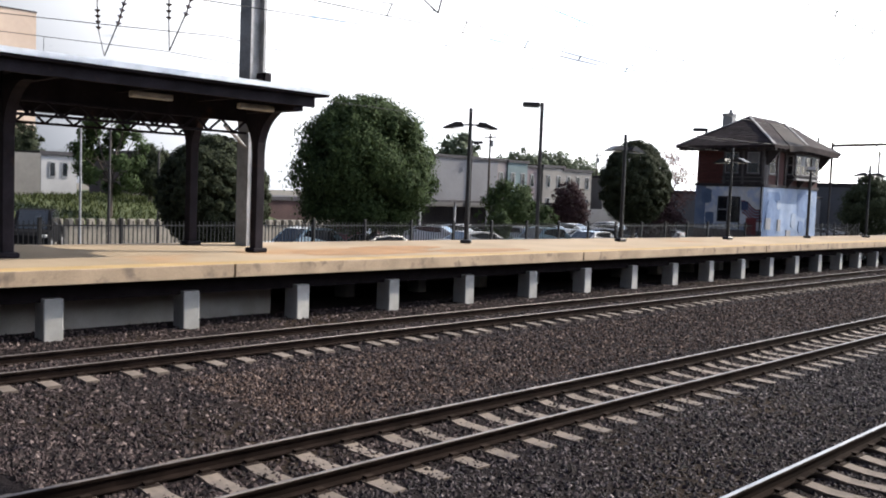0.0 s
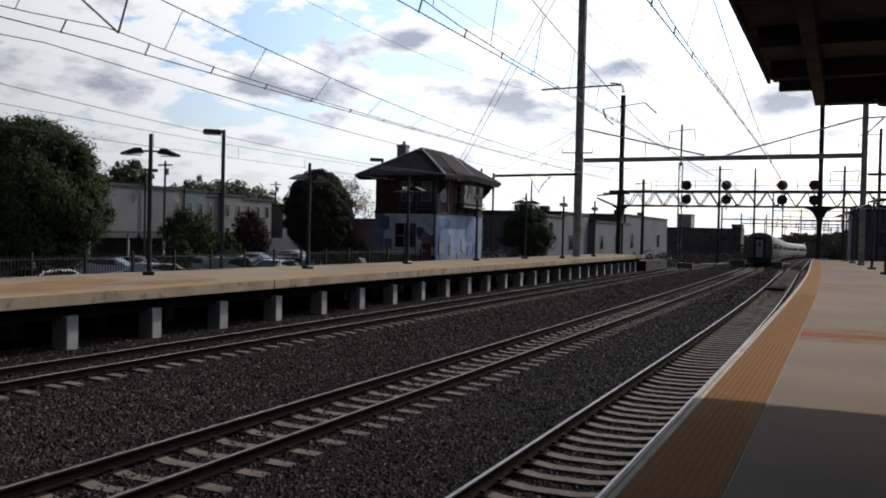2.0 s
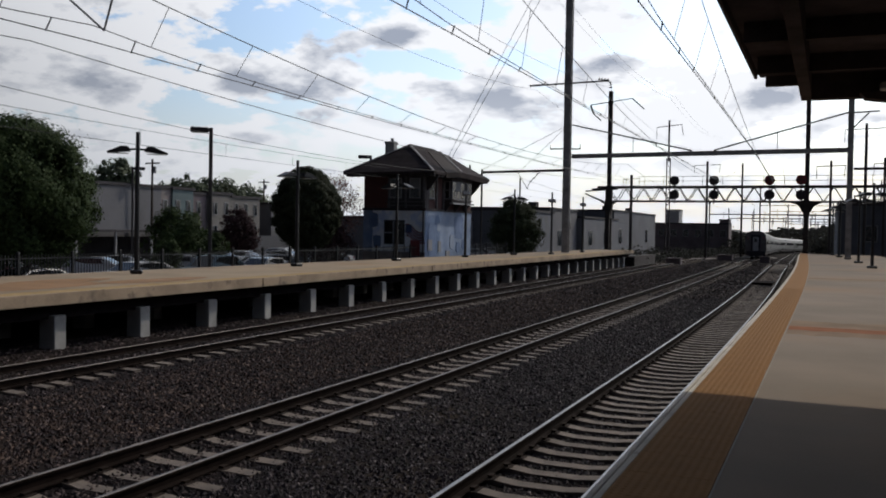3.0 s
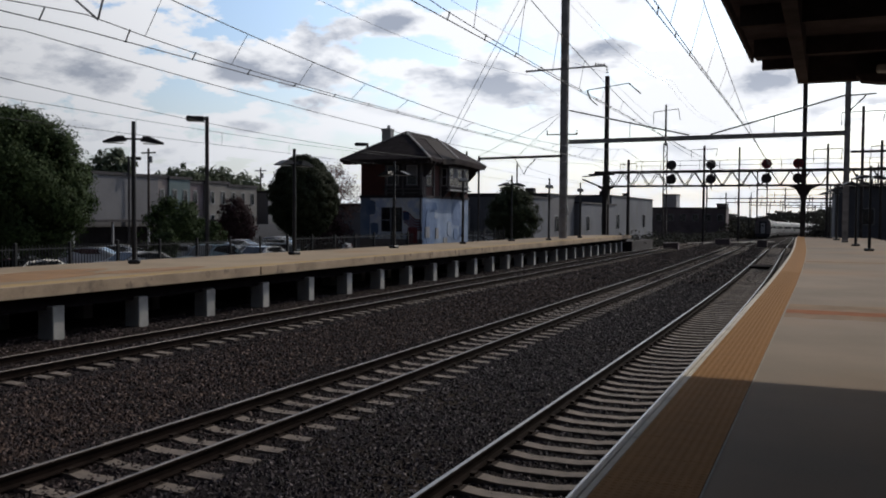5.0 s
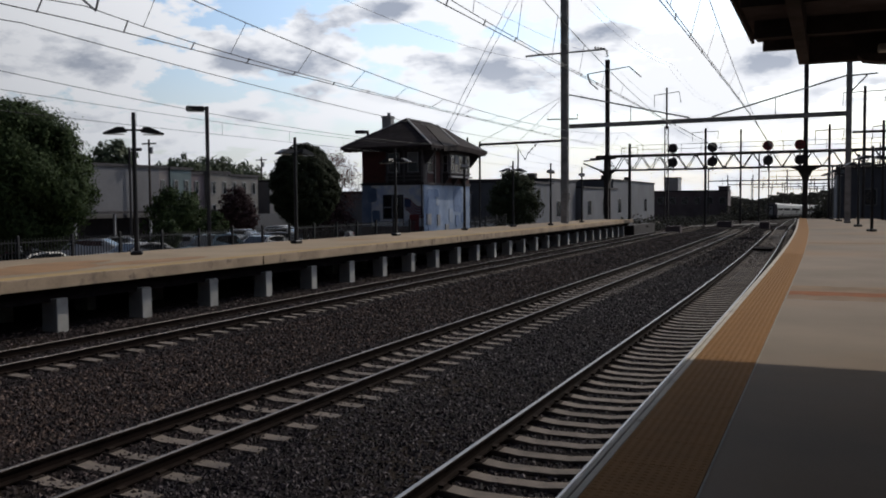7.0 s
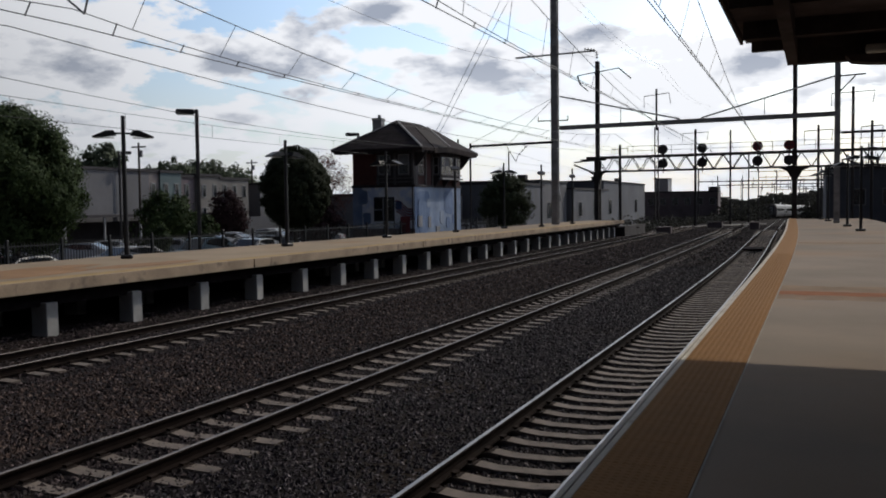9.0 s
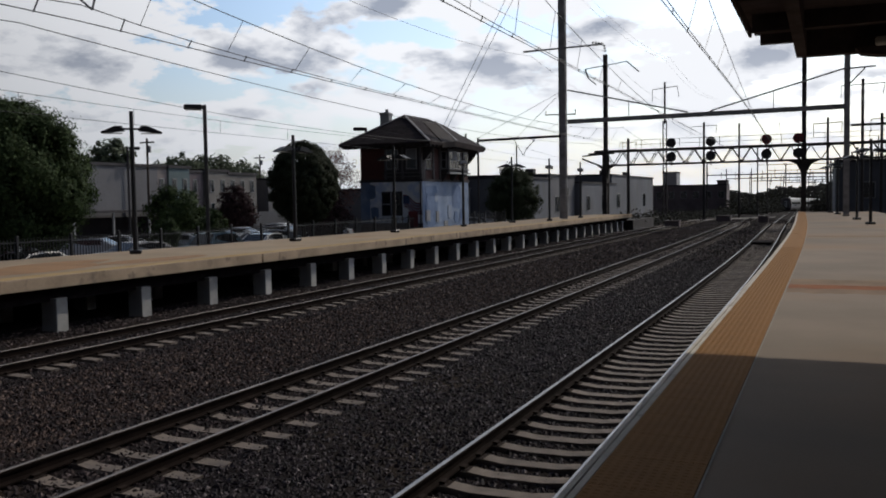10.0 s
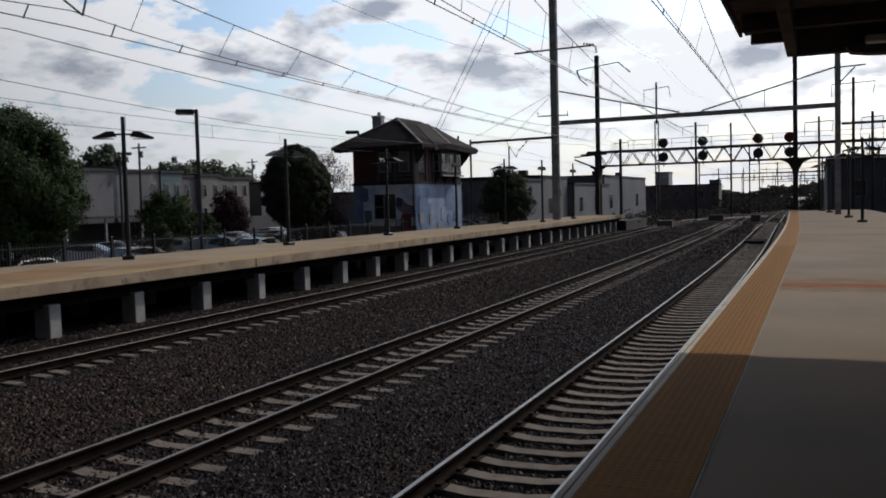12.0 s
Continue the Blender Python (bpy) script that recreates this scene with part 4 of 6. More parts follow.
catenary(-15.14, 7.06, 0.15, 8.36, 1.2, straight, FAR_SPANS, xm=-14.6)
catenary(-8.0, 7.5, 0.15, 10.7, 3.6, bend_mid, NEAR_SPANS, lean=0.7)
catenary(-3.3, 7.25, 0.2, 10.75, 3.75, bend, NEAR_SPANS, lean=2.6)
catenary(-27.5, 6.5, 0.06, 7.45, 0.42, straight, FAR_SPANS, 0.011, aux=False, step=6.0)
wire_run("messenger_wire", "thin sagging wire above the siding", -24.0, 7.6, 0.9, 0.012, straight)
wire_run("feeder_wire", "single dark feeder wire", -17.0, 7.2, 0.65, 0.012, straight)
wire_run("feeder_wire", "thin dark feeder wire", -22.0, 14.4, 1.4, 0.010, straight)
wire_run("feeder_wire", "thin dark feeder wire", -16.2, 14.4, 1.4, 0.010, straight)
wire_run("feeder_wire", "thin dark feeder wire", -20.4, 21.5, 1.2, 0.010, straight)
wire_run("feeder_wire", "thin dark feeder wire", -19.6, 21.5, 1.2, 0.010, straight)
guy = thing("guy_wire", "pair of thin slanted guy wires", "wire")
part("strand", rods(((-22.7, 66, 18.3), (-33.2, 66, -0.25), 0.02), n=5), M_wire, guy)
part("strand", rods(((-22.07, 66, 18.24), (-33.05, 66, -0.25), 0.02), n=5), M_wire, guy)
part("strand", rods(((-22.7, 66, 18.3), (-17.4, 66, 27.6), 0.02), n=5), M_wire, guy)
part("strand", rods(((-22.07, 66, 18.24), (-16.6, 66, 27.5), 0.02), n=5), M_wire, guy)
span_wire = thing("span_wire", "pair of thin wires from the pole to the arm end", "wire")
part("strand", rods(((-19.3, 69, 11.3), (-26.3, 69, 7.95), 0.018), n=5), M_wire, span_wire)
part("strand", rods(((-19.3, 69, 11.2), (-22.97, 69, 7.87), 0.018), n=5), M_wire, span_wire)

# ---------------------------------------------------------------- signal bridge
sb = thing("signal_bridge", "dark truss signal bridge spanning all tracks", "signal bridge")
BY = 90.0
X0, X1 = -21.6, 9.0
for yy_ in (BY - 0.55, BY + 0.55):
    part("top_chord", boxes((X0, X1, yy_ - 0.09, yy_ + 0.09, 7.42, 7.62)), M_lattice, sb)
    part("bottom_chord", boxes((X0 + 1.0, X1, yy_ - 0.09, yy_ + 0.09, 6.05, 6.22)), M_lattice, sb)
    n = 34
    for i in range(n):
        a, b = X0 + 1 + (X1 - X0 - 1) * i / n, X0 + 1 + (X1 - X0 - 1) * (i + 1) / n
        part("diagonal", bar(bmesh.new(), (a, yy_, 6.13 if i % 2 else 7.52), (b, yy_, 7.52 if i % 2 else 6.13), 0.08, 0.08), M_lattice, sb)
for x in stepped(X0 + 1, X1, 1.8):
    part("handrail_post", rods(((x, BY - 0.5, 7.6), (x, BY - 0.5, 8.55), 0.025), n=5), M_lattice, sb)
for z in (8.1, 8.55):
    part("handrail", rods(((X0 + 4, BY - 0.5, z), (X1, BY - 0.5, z), 0.025), n=5), M_lattice, sb)
part("walkway", boxes((X0, X1, BY - 0.5, BY + 0.5, 7.62, 7.66)), M_lattice, sb)
for x, b in ((-20.55, -0.3), (-2.03, DECK)):
    for dy in (-0.5, 0.5):
        part("leg", boxes((x - 0.22, x + 0.22, BY + dy - 0.15, BY + dy + 0.15, b, 7.5)), M_lattice, sb, "heavy dark leg")
    bm = bmesh.new()
    f_ = 0.55 if x < -10 else 1.0
    prism(bm, [(x - 1.5 * f_, 6.1), (x - 0.7 * f_, 5.8), (x - 0.3, 5.1), (x - 0.2, 4.4), (x + 0.2, 4.4), (x + 0.3, 5.1), (x + 0.7 * f_, 5.8), (x + 1.5 * f_, 6.1)], BY - 0.35, BY + 0.35)
    part("knee_bracket", bm, M_lattice, sb)
    part("mast", boxes((x - 0.2, x + 0.2, BY - 0.2, BY + 0.2, 7.5, 17.2)), M_lattice, sb, "tall mast above the bridge leg")
part("jib", rods(((X0 - 1.4, BY, 6.9), (X0 + 1, BY, 5.9), 0.09)), M_lattice, sb)
part("jib", rods(((X0 - 1.4, BY, 7.15), (X0 + 1, BY, 7.3), 0.07)), M_lattice, sb)
part("platform_box", boxes((X0 - 0.6, X0 + 1.8, BY - 0.7, BY + 0.7, 7.28, 7.41), bev=0.02), M_lattice, sb)
for x in (-13.95, -10.25, -5.25, -2.5):
    for z in (8.12, 6.75):
        big = 0.47
        s = part("signal_head", rods(((x, BY - 0.95, z), (x, BY - 0.9, z), big, None), n=24), M_signal if not (x > -6 and z > 7) else M_redpl, sb, "round dark signal target with hooded lenses")
        part("casing", rods(((x, BY - 0.9, z), (x, BY - 0.5, z), 0.3), n=12), M_signal, s)
        part("stem", rods(((x, BY - 0.6, z - 0.9), (x, BY - 0.6, z), 0.06), n=8), M_signal, s)
        for dx, dz in ((0, 0), (0.28, 0), (-0.28, 0), (0, 0.28), (0, -0.28)):
            part("hood", rods(((x + dx, BY - 1.2, z + dz), (x + dx, BY - 0.95, z + dz), 0.09), n=8), M_signal, s)
# cross arm on the left mast
ca = thing("bracket_arm", "cross arm with drooping insulators on the bridge mast", "bracket arm")
bm = bmesh.new(); rod(bm, (-22.6, BY, 15.9), (-18.4, BY, 16.4), 0.05); rod(bm, (-22.6, BY, 15.9), (-22.3, BY, 15.0), 0.09); rod(bm, (-22.3, BY, 15.0), (-21.5, BY, 14.3), 0.06); rod(bm, (-18.4, BY, 16.4), (-17.2, BY, 15.3), 0.06)
part("arm", bm, M_lattice, ca)


# ---------------------------------------------------------------- poles and portals farther along the line
def lattice_pole(x, y, h, label, w=0.45, arm_w=1.6):
    t = thing("catenary_pole", label, "catenary pole", group="catenary poles")
    for sx in (-1, 1):
        part("leg", boxes((x + sx * w / 2 - 0.06, x + sx * w / 2 + 0.06, y - 0.12, y + 0.12, -0.3, h * 0.72)), M_lattice, t)
    bm = bmesh.new()
    n = 18
    for i in range(n):
        a, b = h * 0.72 * i / n, h * 0.72 * (i + 1) / n
        bar(bm, (x - w / 2 if i % 2 else x + w / 2, y, a), (x + w / 2 if i % 2 else x - w / 2, y, b), 0.06, 0.06)
    part("lacing", bm, M_lattice, t)
    part("mast", rods(((x, y, h * 0.7), (x, y, h), 0.13)), M_lattice, t)
    part("cross_arm", rods(((x - arm_w, y, h - 0.9), (x + arm_w, y, h - 0.6), 0.05), ((x - arm_w, y, h - 0.9), (x - arm_w, y, h - 2.4), 0.04), ((x + arm_w, y, h - 0.6), (x + arm_w + 0.2, y, h - 2.0), 0.04)), M_lattice, t)
    return t


lattice_pole(-19.6, 120, 17.8, "dark laced steel pole with cross arm")


def plain_pole(x, y, h, r=0.16, arm=0.0, base=-0.3):
    t = thing("catenary_pole", "plain dark steel line-side pole", "catenary pole", group="catenary poles")
    part("shaft", rods(((x, y, base - drop(y)), (x, y, h), r, r * 0.85)), M_lattice, t)
    if arm:
        bm = rods(((x - arm, y, h - 0.6), (x + arm, y, h - 0.5), 0.05), ((x - arm, y, h - 0.6), (x - arm, y, h - 1.9), 0.035), ((x + arm, y, h - 0.5), (x + arm * 0.9, y, h - 1.7), 0.035))
        part("cross_arm", bm, M_lattice, t)
    return t


plain_pole(-24.4, 120, 10.7, 0.22, 1.1)
plain_pole(-17.1, 140, 13.9, 0.2, 1.9)
plain_pole(-13.6, 158, 14.9, 0.18)
plain_pole(0.0, 100, 10.7, 0.14, 1.35)
plain_pole(3.2, 100, 14.4, 0.17, 2.0)
plain_pole(-13.6, 235, 13.5, 0.12)
plain_pole(5.0, 101, 11.0, 0.16, 1.0)
plain_pole(8.0, 102, 10.0, 0.17)
plain_pole(-30, 90, 8.5, 0.1)
plain_pole(-26.5, 66.8, 8.2, 0.1)
for k, y in enumerate((205, 255, 310, 370)):
    s = -0.026 * (y - 37) + right_turn(y)
    t = thing("catenary_portal", "distant dark catenary portal over the tracks", "catenary portal", group="catenary portals")
    for x in (-20 + s, -9.5 + s, 9 + s, 18 + s):
        part("post", rods(((x, y, -0.3 - drop(y)), (x, y, 10 + 1.5 * ((k + int(x)) % 3)), 0.16)), M_lattice, t)
    part("cross_beam", boxes((-20 + s, 18 + s, y - 0.1, y + 0.1, 7.2, 7.45)), M_lattice, t)
    for x in (-17, -14, -11, -8.5, -6, -4, -1.5, 1, 4, 7, 10, 14):
        part("hanger", rods(((x + s, y, 6.2 + 0.3 * math.sin(x)), (x + s, y, 8.3 + 0.4 * math.cos(2 * x)), 0.06)), M_lattice, t)
    part("upper_beam", boxes((-9.5 + s, 9 + s, y - 0.08, y + 0.08, 9.2, 9.35)), M_lattice, t)

# rusty patches on the far deck
for k, (x, y, rx_, ry_) in enumerate([(-19.3, 17.2, 1.1, 2.6), (-18.6, 21.5, 0.7, 2.2), (-20.4, 19.5, 0.7, 1.8)]):
    bm = bmesh.new()
    n = 28
    bm.faces.new([bm.verts.new((x + rx_ * math.cos(6.283 * i / n) * (1 + 0.25 * noise.noise((math.cos(6.283 * i / n), math.sin(6.283 * i / n), k))), y + ry_ * math.sin(6.283 * i / n) * (1 + 0.3 * noise.noise((math.cos(6.283 * i / n) * 2, math.sin(6.283 * i / n) * 2, k + 4))), DECK + 0.002 + 0.002 * k)) for i in range(n)])
    part("rust_stain", bm, M_stain2, far, "orange rust stain soaked into the deck")

# ---------------------------------------------------------------- signal tower
tw = thing("signal_tower", "old two-storey brick signal tower with a blue mural", "signal tower")
TX0, TX1, TY0, TY1 = -29.7, -25.0, 55.0, 63.4
MZ, EZ, RZ = 4.3, 6.72, 8.92


def brick_wall(name, x0, x1, y0, y1, z0, z1, m, label):
    return part(name, boxes((x0, x1, y0, y1, z0, z1)), m, tw, label)


brick_wall("lower_wall", TX0, TX1, TY0, TY1, -0.3, MZ, M_mural, "lower walls painted with a pale blue mural")
upper = brick_wall("upper_wall", TX0 + 0.03, TX1 - 0.03, TY0 + 0.03, TY1 - 0.03, MZ, EZ, M_mortar, "upper walls of dark red brick")
# bricks on the side wall that faces the platform's near end
bme = bpy.data.meshes.new("brick")
bm = boxes((-0.105, 0.105, -0.02, 0.0, 0.0, 0.058))
bm.to_mesh(bme)
bm.free()
bme.materials.append(M_brick)
rowz = MZ + 0.05
nb = 0
while rowz < EZ - 0.1 and nb < 290:
    x = TX0 + 0.16 + (0.11 if round((rowz - MZ) / 0.15) % 2 else 0)
    while x < TX0 + 2.0 and nb < 290:
        o = new("brick", bme)
        o.parent = upper
        o.matrix_basis = pose(x, TY0 + 0.03, rowz)
        nb += 1
        x += 0.23
    rowz += 0.076
part("string_course", boxes((TX0 - 0.06, TX1 + 0.06, TY0 - 0.06, TY1 + 0.06, MZ - 0.05, MZ + 0.12)), M_wood, tw, "weathered moulding between storeys")
# boarded bays of windows
def sash(parent, side, u, w, z0_, z1_, off, pale_top=False):
    """A sash window: frame, two panes, the upper one pale where asked, and a sill. side x looks to the tracks, side y
    to the platform's near end.
    """
    def slab_(d0, d1, a, b, lo, hi):
        return boxes((TX1 + d0, TX1 + d1, a, b, lo, hi)) if side == "x" else boxes((a, b, TY0 - d1, TY0 - d0, lo, hi))
    zm = (z0_ + z1_) / 2
    fr = part("window", slab_(off, off + 0.05, u, u + w, z0_, z1_), M_trim, parent, "peeling pale window frame")
    part("pane", slab_(off + 0.045, off + 0.06, u + 0.07, u + w - 0.07, z0_ + 0.06, zm - 0.03), M_glassdk, fr)
    part("pane", slab_(off + 0.045, off + 0.06, u + 0.07, u + w - 0.07, zm + 0.03, z1_ - 0.06), M_palepane if pale_top else M_glassdk, fr, "pale upper pane" if pale_top else "")
    part("window_sill", slab_(off, off + 0.14, u - 0.05, u + w + 0.05, z0_ - 0.08, z0_), M_trimdk, fr)
    return fr


bay = part("window_bay", boxes((TX0 + 1.95, TX1 + 0.06, TY0 - 0.14, TY0 + 0.5, MZ + 0.12, EZ - 0.1)), M_wood, tw, "weathered grey wooden bay")
for u, w_, bl in ((-27.6, 0.9, False), (-26.1, 0.8, True)):
    sash(bay, "y", u, w_, 5.1, 6.45, 0.14, bl)
for x in (TX0 + 1.98, -26.45, TX1 - 0.1):
    part("pilaster", boxes((x, x + 0.14, TY0 - 0.2, TY0 - 0.14, MZ + 0.12, EZ - 0.1)), M_trimdk, bay)
for z in (4.55, 4.8):
    part("moulding", boxes((TX0 + 1.9, TX1 + 0.1, TY0 - 0.22, TY0 - 0.14, z, z + 0.09)), M_trimdk, bay)
for y in (TY0 + 0.15, TY0 + 1.75, TY0 + 2.9):
    part("pilaster", boxes((TX1 - 0.03, TX1 + 0.07, y, y + 0.18, MZ + 0.12, EZ - 0.1)), M_trimdk, tw)
sash(tw, "x", TY0 + 0.6, 0.9, 5.1, 6.4, -0.03)
bay2 = part("window_bay", boxes((TX1 - 0.3, TX1 + 0.55, TY0 + 3.2, TY0 + 7.0, 4.85, EZ - 0.1)), M_wood, tw, "weathered grey wooden bay on brackets")
for k_ in range(5):
    sash(bay2, "x", TY0 + 3.28 + 0.74 * k_, 0.66, 5.15, 6.4, 0.55, k_ in (1, 3))
sash(bay2, "y", TX1 + 0.05, 0.42, 5.15, 6.4, -3.2)
part("window_sill", boxes((TX1 + 0.5, TX1 + 0.74, TY0 + 3.1, TY0 + 7.1, 4.8, 4.92)), M_trim, bay2)
for y in (TY0 + 3.25, TY0 + 5.0, TY0 + 6.8):
    part("bracket", prism(bmesh.new(), [(TX1 - 0.02, 4.2), (TX1 + 0.1, 4.3), (TX1 + 0.5, 4.8), (TX1 - 0.02, 4.84)], y, y + 0.15), M_wood, bay2)
# roof: hipped with a broad overhang
OV = 1.05
bm = bmesh.new()
ex0, ex1, ey0, ey1 = TX0 - OV, TX1 + OV, TY0 - OV, TY1 + OV
cx_ = (TX0 + TX1) / 2
ez = EZ - 0.05
lo = [bm.verts.new(p) for p in ((ex0, ey0, ez), (ex1, ey0, ez), (ex1, ey1, ez), (ex0, ey1, ez))]
lo2 = [bm.verts.new(p) for p in ((ex0, ey0, ez + 0.14), (ex1, ey0, ez + 0.14), (ex1, ey1, ez + 0.14), (ex0, ey1, ez + 0.14))]
r0, r1 = bm.verts.new((cx_, TY0 + 2.35, RZ)), bm.verts.new((cx_, TY1 - 2.0, RZ))
bm.faces.new(lo[::-1])
for i in range(4):
    bm.faces.new((lo[i], lo[(i + 1) % 4], lo2[(i + 1) % 4], lo2[i]))
bm.faces.new((lo2[0], lo2[1], r0)); bm.faces.new((lo2[1], lo2[2], r1, r0)); bm.faces.new((lo2[2], lo2[3], r1)); bm.faces.new((lo2[3], lo2[0], r0, r1))
roof = part("roof", bm, M_slate, tw, "brown hipped slate roof with broad eaves")


def slate_row(p0, p1, q0, q1, n, m):
    """Slate courses on one roof slope, from the eave p0 p1 to the ridge q0 q1."""
    p0, p1, q0, q1 = map(Vector, (p0, p1, q0, q1))
    nrm = (p1 - p0).cross(q0 - p0).normalized()
    for i in range(n):
        a, b = i / n, (i + 1) / n
        l0, l1, h0, h1 = p0.lerp(q0, a), p1.lerp(q1, a), p0.lerp(q0, b), p1.lerp(q1, b)
        bm = bmesh.new()
        vs = [bm.verts.new(v) for v in (l0 + nrm * 0.028, l1 + nrm * 0.028, h1 + nrm * 0.012, h0 + nrm * 0.012, l0 + nrm * 0.004, l1 + nrm * 0.004)]
        bm.faces.new(vs[:4]); bm.faces.new((vs[4], vs[5], vs[1], vs[0]))
        part("slate_course", bm, m, roof)


zt = ez + 0.14
slate_row((ex0, ey0, zt), (ex1, ey0, zt), r0_ := (cx_, TY0 + 2.35, RZ), r0_, 22, M_slate)
slate_row((ex1, ey0, zt), (ex1, ey1, zt), r0_, (cx_, TY1 - 2.0, RZ), 22, M_slate)
bm = bmesh.new()
for a, b in (((ex1, ey0, zt), r0_), ((ex1, ey1, zt), (cx_, TY1 - 2, RZ)), ((ex0, ey0, zt), r0_), (r0_, (cx_, TY1 - 2, RZ))):
    bar(bm, Vector(a) + Vector((0, 0, 0.05)), Vector(b) + Vector((0, 0, 0.05)), 0.14, 0.07)
part("ridge_cap", bm, M_ridge, roof, "pale ridge and hip flashing")
# the bay towards the tracks carries a hipped roof of its own, a little proud of the main slope
def slab(name, top, m, label):
    """A slab of roofing: its upper outline, and the same outline 0.35 lower."""
    bm = bmesh.new()
    a = [bm.verts.new(p) for p in top]
    b = [bm.verts.new((p[0], p[1], p[2] - 0.35)) for p in top]
    bm.faces.new(a); bm.faces.new(b[::-1])
    for k in range(len(top)):
        bm.faces.new((a[k], b[k], b[(k + 1) % len(top)], a[(k + 1) % len(top)]))
    bmesh.ops.recalc_face_normals(bm, faces=bm.faces)
    return part(name, bm, m, roof, label)


bx, by0 = ex1 + 0.04, TY0 + 3.65
hip_top = (-26.7, TY0 + 6.2, RZ - 0.17)
slab("bay_roof", [(bx, TY0 + 1.0, zt + 0.06), (bx, by0, zt + 0.24), hip_top, (-26.85, TY0 + 4.3, RZ - 0.24)], M_slate2, "dark brown patch of newer shingles")
slab("bay_roof", [(bx, by0, zt + 0.24), (bx, TY1 + 0.4, zt + 0.05), (-26.7, TY1 - 0.6, RZ - 0.3), hip_top], M_slate, "raised slope over the bay")
bm = bmesh.new(); bar(bm, (bx, by0, zt + 0.28), (hip_top[0], hip_top[1], hip_top[2] + 0.04), 0.12, 0.07)
part("bay_hip_cap", bm, M_ridge, roof, "pale hip flashing")
for i in range(14):
    x = ex0 + 0.25 + (ex1 - ex0 - 0.5) * i / 13
    part("rafter_tail", boxes((x - 0.05, x + 0.05, ey0 + 0.03, TY0, ez - 0.14, ez - 0.002)), M_wood, roof)
for i in range(16):
    y = ey0 + 0.25 + (ey1 - ey0 - 0.5) * i / 15
    part("rafter_tail", boxes((TX1, ex1 - 0.03, y - 0.05, y + 0.05, ez - 0.14, ez - 0.002)), M_wood, roof)
for y in (TY0 + 0.1, TY1 - 0.2):
    bm = prism(bmesh.new(), [(TX1, 5.6), (TX1 + 0.15, 5.65), (TX1 + 0.55, 6.1), (TX1 + 0.95, 6.62), (TX1, 6.62)], y, y + 0.12)
    part("eave_bracket", bm, M_wood, roof)
ch = part("chimney", boxes((-30.75, -30.0, 60.2, 60.8, 6.5, 9.55), bev=0.03), M_white2, tw, "pale square chimney")
part("chimney_cap", boxes((-30.79, -29.96, 60.15, 60.85, 9.36, 9.52), bev=0.03), M_white2, ch)
part("chimney_pot", rods(((-30.3, 60.5, 9.5), (-30.3, 60.5, 9.78), 0.13)), M_white2, ch)

# mural field lightened against the end wall's shade, window and flag on that wall
part("mural_field", boxes((TX0 + 0.75, TX1 - 0.02, TY0 - 0.012, TY0 + 0.005, 0.6, MZ - 0.06)), M_mural4, tw, "pale white field of the mural, lightened against the wall's shade")
lw = part("lower_window", boxes((-28.05, -26.5, TY0 - 0.05, TY0 + 0.02, 1.95, 3.6)), M_wood, tw, "dark lower window in a pale frame")
for x0_, x1_, z0_, z1_ in ((-27.95, -27.4, 2.05, 2.7), (-27.95, -27.4, 2.8, 3.5), (-27.25, -26.6, 2.05, 3.5)):
    part("window_pane", boxes((x0_, x1_, TY0 - 0.065, TY0 - 0.048, z0_, z1_)), M_glassdk, lw)
part("window_frame", boxes((-27.37, -27.28, TY0 - 0.075, TY0 - 0.048, 2.0, 3.55)), M_trim, lw)
part("window_frame", boxes((-28.0, -27.37, TY0 - 0.075, TY0 - 0.048, 2.7, 2.78)), M_trim, lw)
part("baseboard_band", boxes((TX0 - 0.01, TX1 + 0.01, TY0 - 0.02, TY0 + 0.01, -0.2, 1.45)), M_brickdk, tw, "dark stone base course")


def blob(name, y0, y1, z0, z1, m, label, seed, on="x"):
    bm = bmesh.new()
    n = 22
    pts = []
    for i in range(n):
        a = 2 * math.pi * i / n
        k = 1 + 0.22 * noise.noise((math.cos(a) * 1.5, math.sin(a) * 1.5, seed))
        pts.append(((y0 + y1) / 2 + (y1 - y0) / 2 * math.copysign(abs(math.cos(a)) ** 0.6, math.cos(a)) * k, (z0 + z1) / 2 + (z1 - z0) / 2 * math.copysign(abs(math.sin(a)) ** 0.6, math.sin(a)) * k))
    if on == "x":
        prism(bm, pts, TX1 - 0.01, TX1 + 0.004 + 0.0022 * seed, "x")
    else:
        prism(bm, pts, TY0 - 0.004 - 0.002 * seed, TY0 + 0.01, "y")
    return part(name, bm, m, tw, label)


blob("mural_shape", 55.3, 57.6, 1.6, 4.0, M_mural2, "deeper blue painted shape", 1)
blob("mural_shape", 60.1, 61.9, 2.4, 4.1, M_mural2, "deeper blue painted shape", 3)
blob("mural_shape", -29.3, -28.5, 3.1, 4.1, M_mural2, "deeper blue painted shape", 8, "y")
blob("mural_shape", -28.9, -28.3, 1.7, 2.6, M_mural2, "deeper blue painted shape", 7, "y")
for y, z, w_, h_ in ((55.4, 1.55, 0.75, 0.75), (57.2, 1.45, 0.45, 0.75), (58.6, 1.0, 0.65, 0.5)):
    part("mural_patch", boxes((TX1 - 0.01, TX1 + 0.06, y, y + w_, z, z + h_)), M_trim, tw, "small whitewashed patch")
